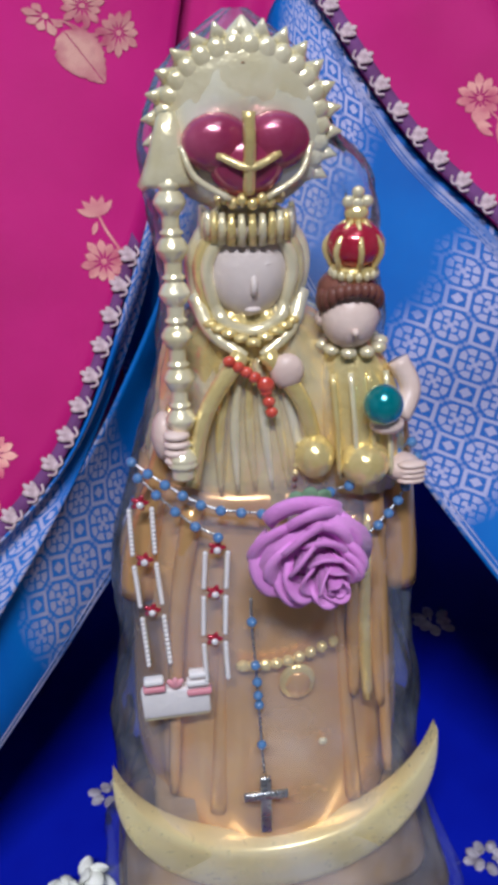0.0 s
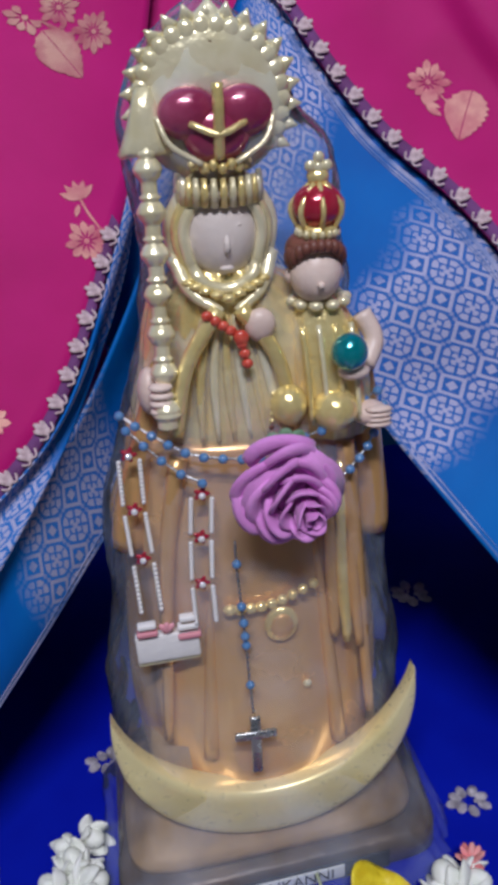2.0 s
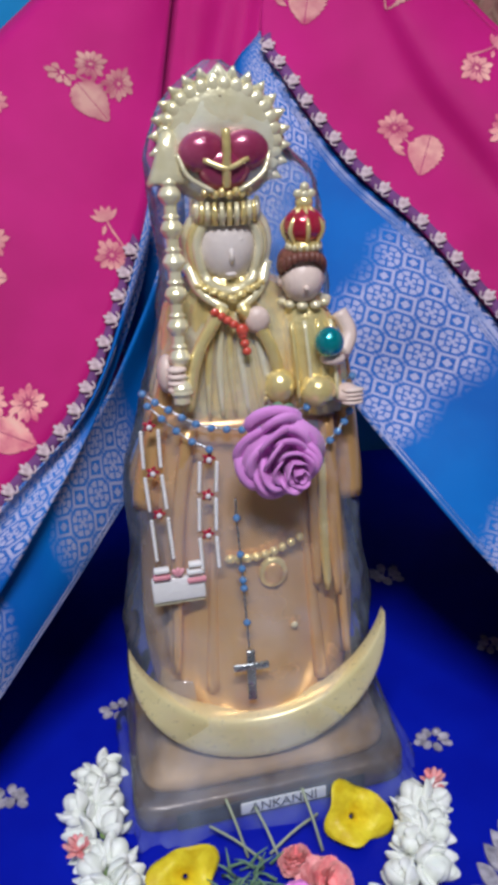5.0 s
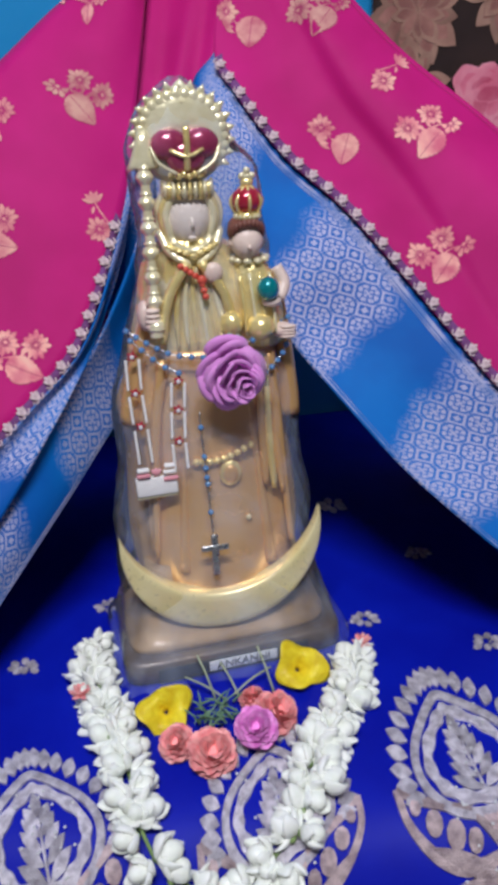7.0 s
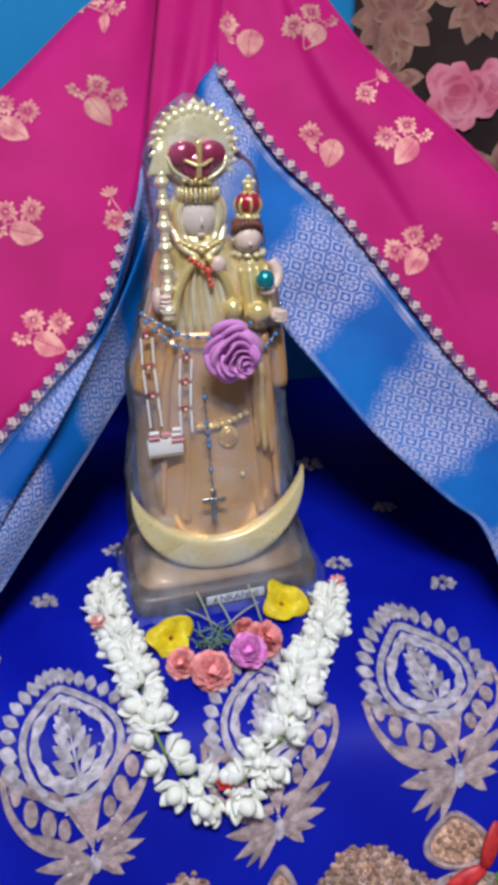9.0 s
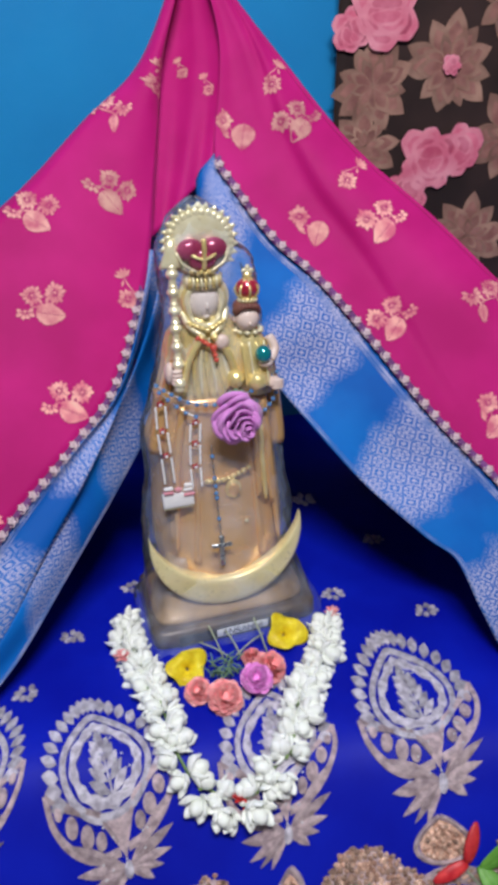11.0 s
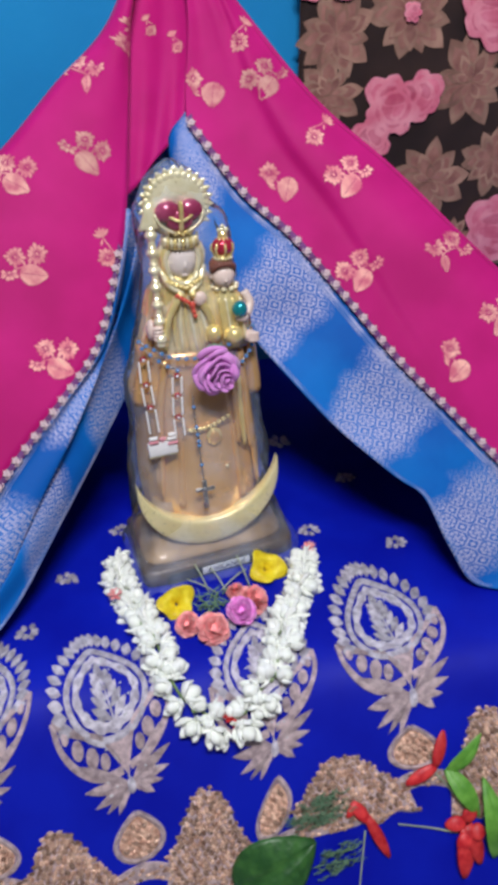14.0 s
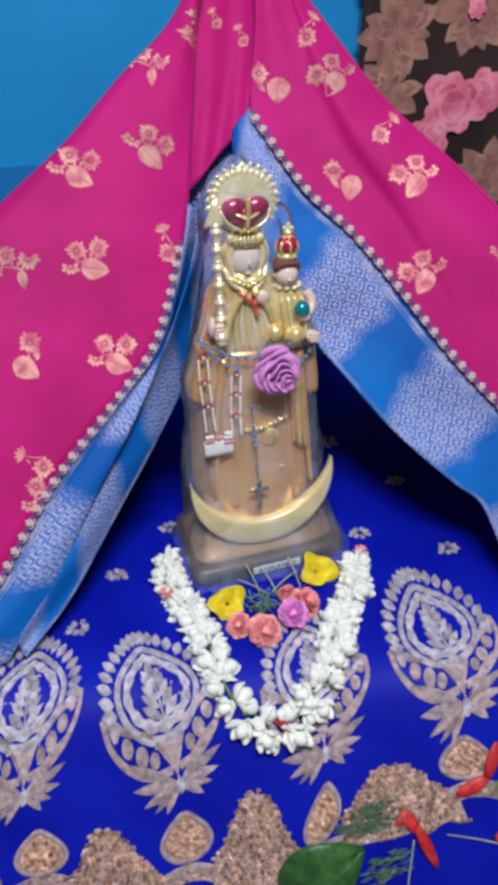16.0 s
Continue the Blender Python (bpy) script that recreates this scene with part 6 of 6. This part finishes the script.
def flowered_cloth():
    root = thing("flowered_cloth", "dark brown cloth printed with pink and tan flowers, hung on wall", "wall hanging")
    y0 = 0.640
    bm = bmesh.new()
    uv = bm.loops.layers.uv.new("UVMap")
    nx, nz = 60, 60
    grid = [[bm.verts.new((0.240 + 0.80 * i / nx + 0.010 * (j / nz), y0, -0.10 + 1.1 * j / nz)) for j in range(nz + 1)] for i in range(nx + 1)]
    for i in range(nx):
        for j in range(nz):
            f = bm.faces.new((grid[i][j], grid[i + 1][j], grid[i + 1][j + 1], grid[i][j + 1]))
            for l in f.loops:
                l[uv].uv = (l.vert.co.x, l.vert.co.z)
    ob = part("cloth", bm, BROWNCLOTH, root)
    ob.modifiers.new("thickness", "SOLIDIFY").thickness = 0.0015
    tan = [(0.292, 0.430, 0.042, 2, 9), (0.391, 0.450, 0.050, 2, 9), (0.485, 0.365, 0.050, 3, 7), (0.440, 0.240, 0.050, 3, 7), (0.535, 0.260, 0.042, 2, 9), (0.285, 0.362, 0.038, 3, 7), (0.60, 0.40, 0.045, 3, 7), (0.47, 0.53, 0.045, 2, 9), (0.63, 0.28, 0.045, 2, 9), (0.485, 0.150, 0.030, 2, 8), (0.60, 0.13, 0.045, 3, 7), (0.50, 0.04, 0.045, 2, 9), (0.40, 0.60, 0.04, 3, 7)]
    pink = [(0.345, 0.300, 0.032, 2, 6), (0.412, 0.352, 0.032, 2, 6), (0.376, 0.342, 0.044, 3, 7), (0.262, 0.490, 0.024, 2, 6), (0.555, 0.165, 0.050, 3, 6), (0.510, 0.450, 0.048, 3, 6), (0.302, 0.512, 0.042, 3, 6), (0.65, 0.50, 0.05, 3, 6), (0.69, 0.20, 0.05, 3, 6), (0.44, 0.08, 0.045, 3, 6), (0.56, 0.60, 0.05, 3, 6), (0.30, 0.62, 0.04, 3, 6)]
    for i, (x, z, r, l, p) in enumerate(tan):
        bm = bmesh.new()
        printed_bloom(bm, x, z, r * 1.12, l, p + 2, i, y0 - 0.0001 * i)
        tagged(part("tan_bloom", bm, [PRINTTAN, PRINTEDGE], root, smooth=False), kind="stuff")
    for i, (x, z, r, l, p) in enumerate(pink):
        bm = bmesh.new()
        printed_bloom(bm, x, z, r, l, p, 50 + i, y0 - 0.0026 - 0.0003 * i, True)
        tagged(part("pink_bloom", bm, [PRINTPALE, PRINTPINK], root, smooth=False), kind="stuff")
    bm = bmesh.new()
    printed_bloom(bm, 0.391, 0.452, 0.012, 2, 7, 91, y0 - 0.0050, True)
    tagged(part("pink_bloom", bm, [PRINTPALE, PRINTPINK], root, smooth=False), kind="stuff")


flowered_cloth()
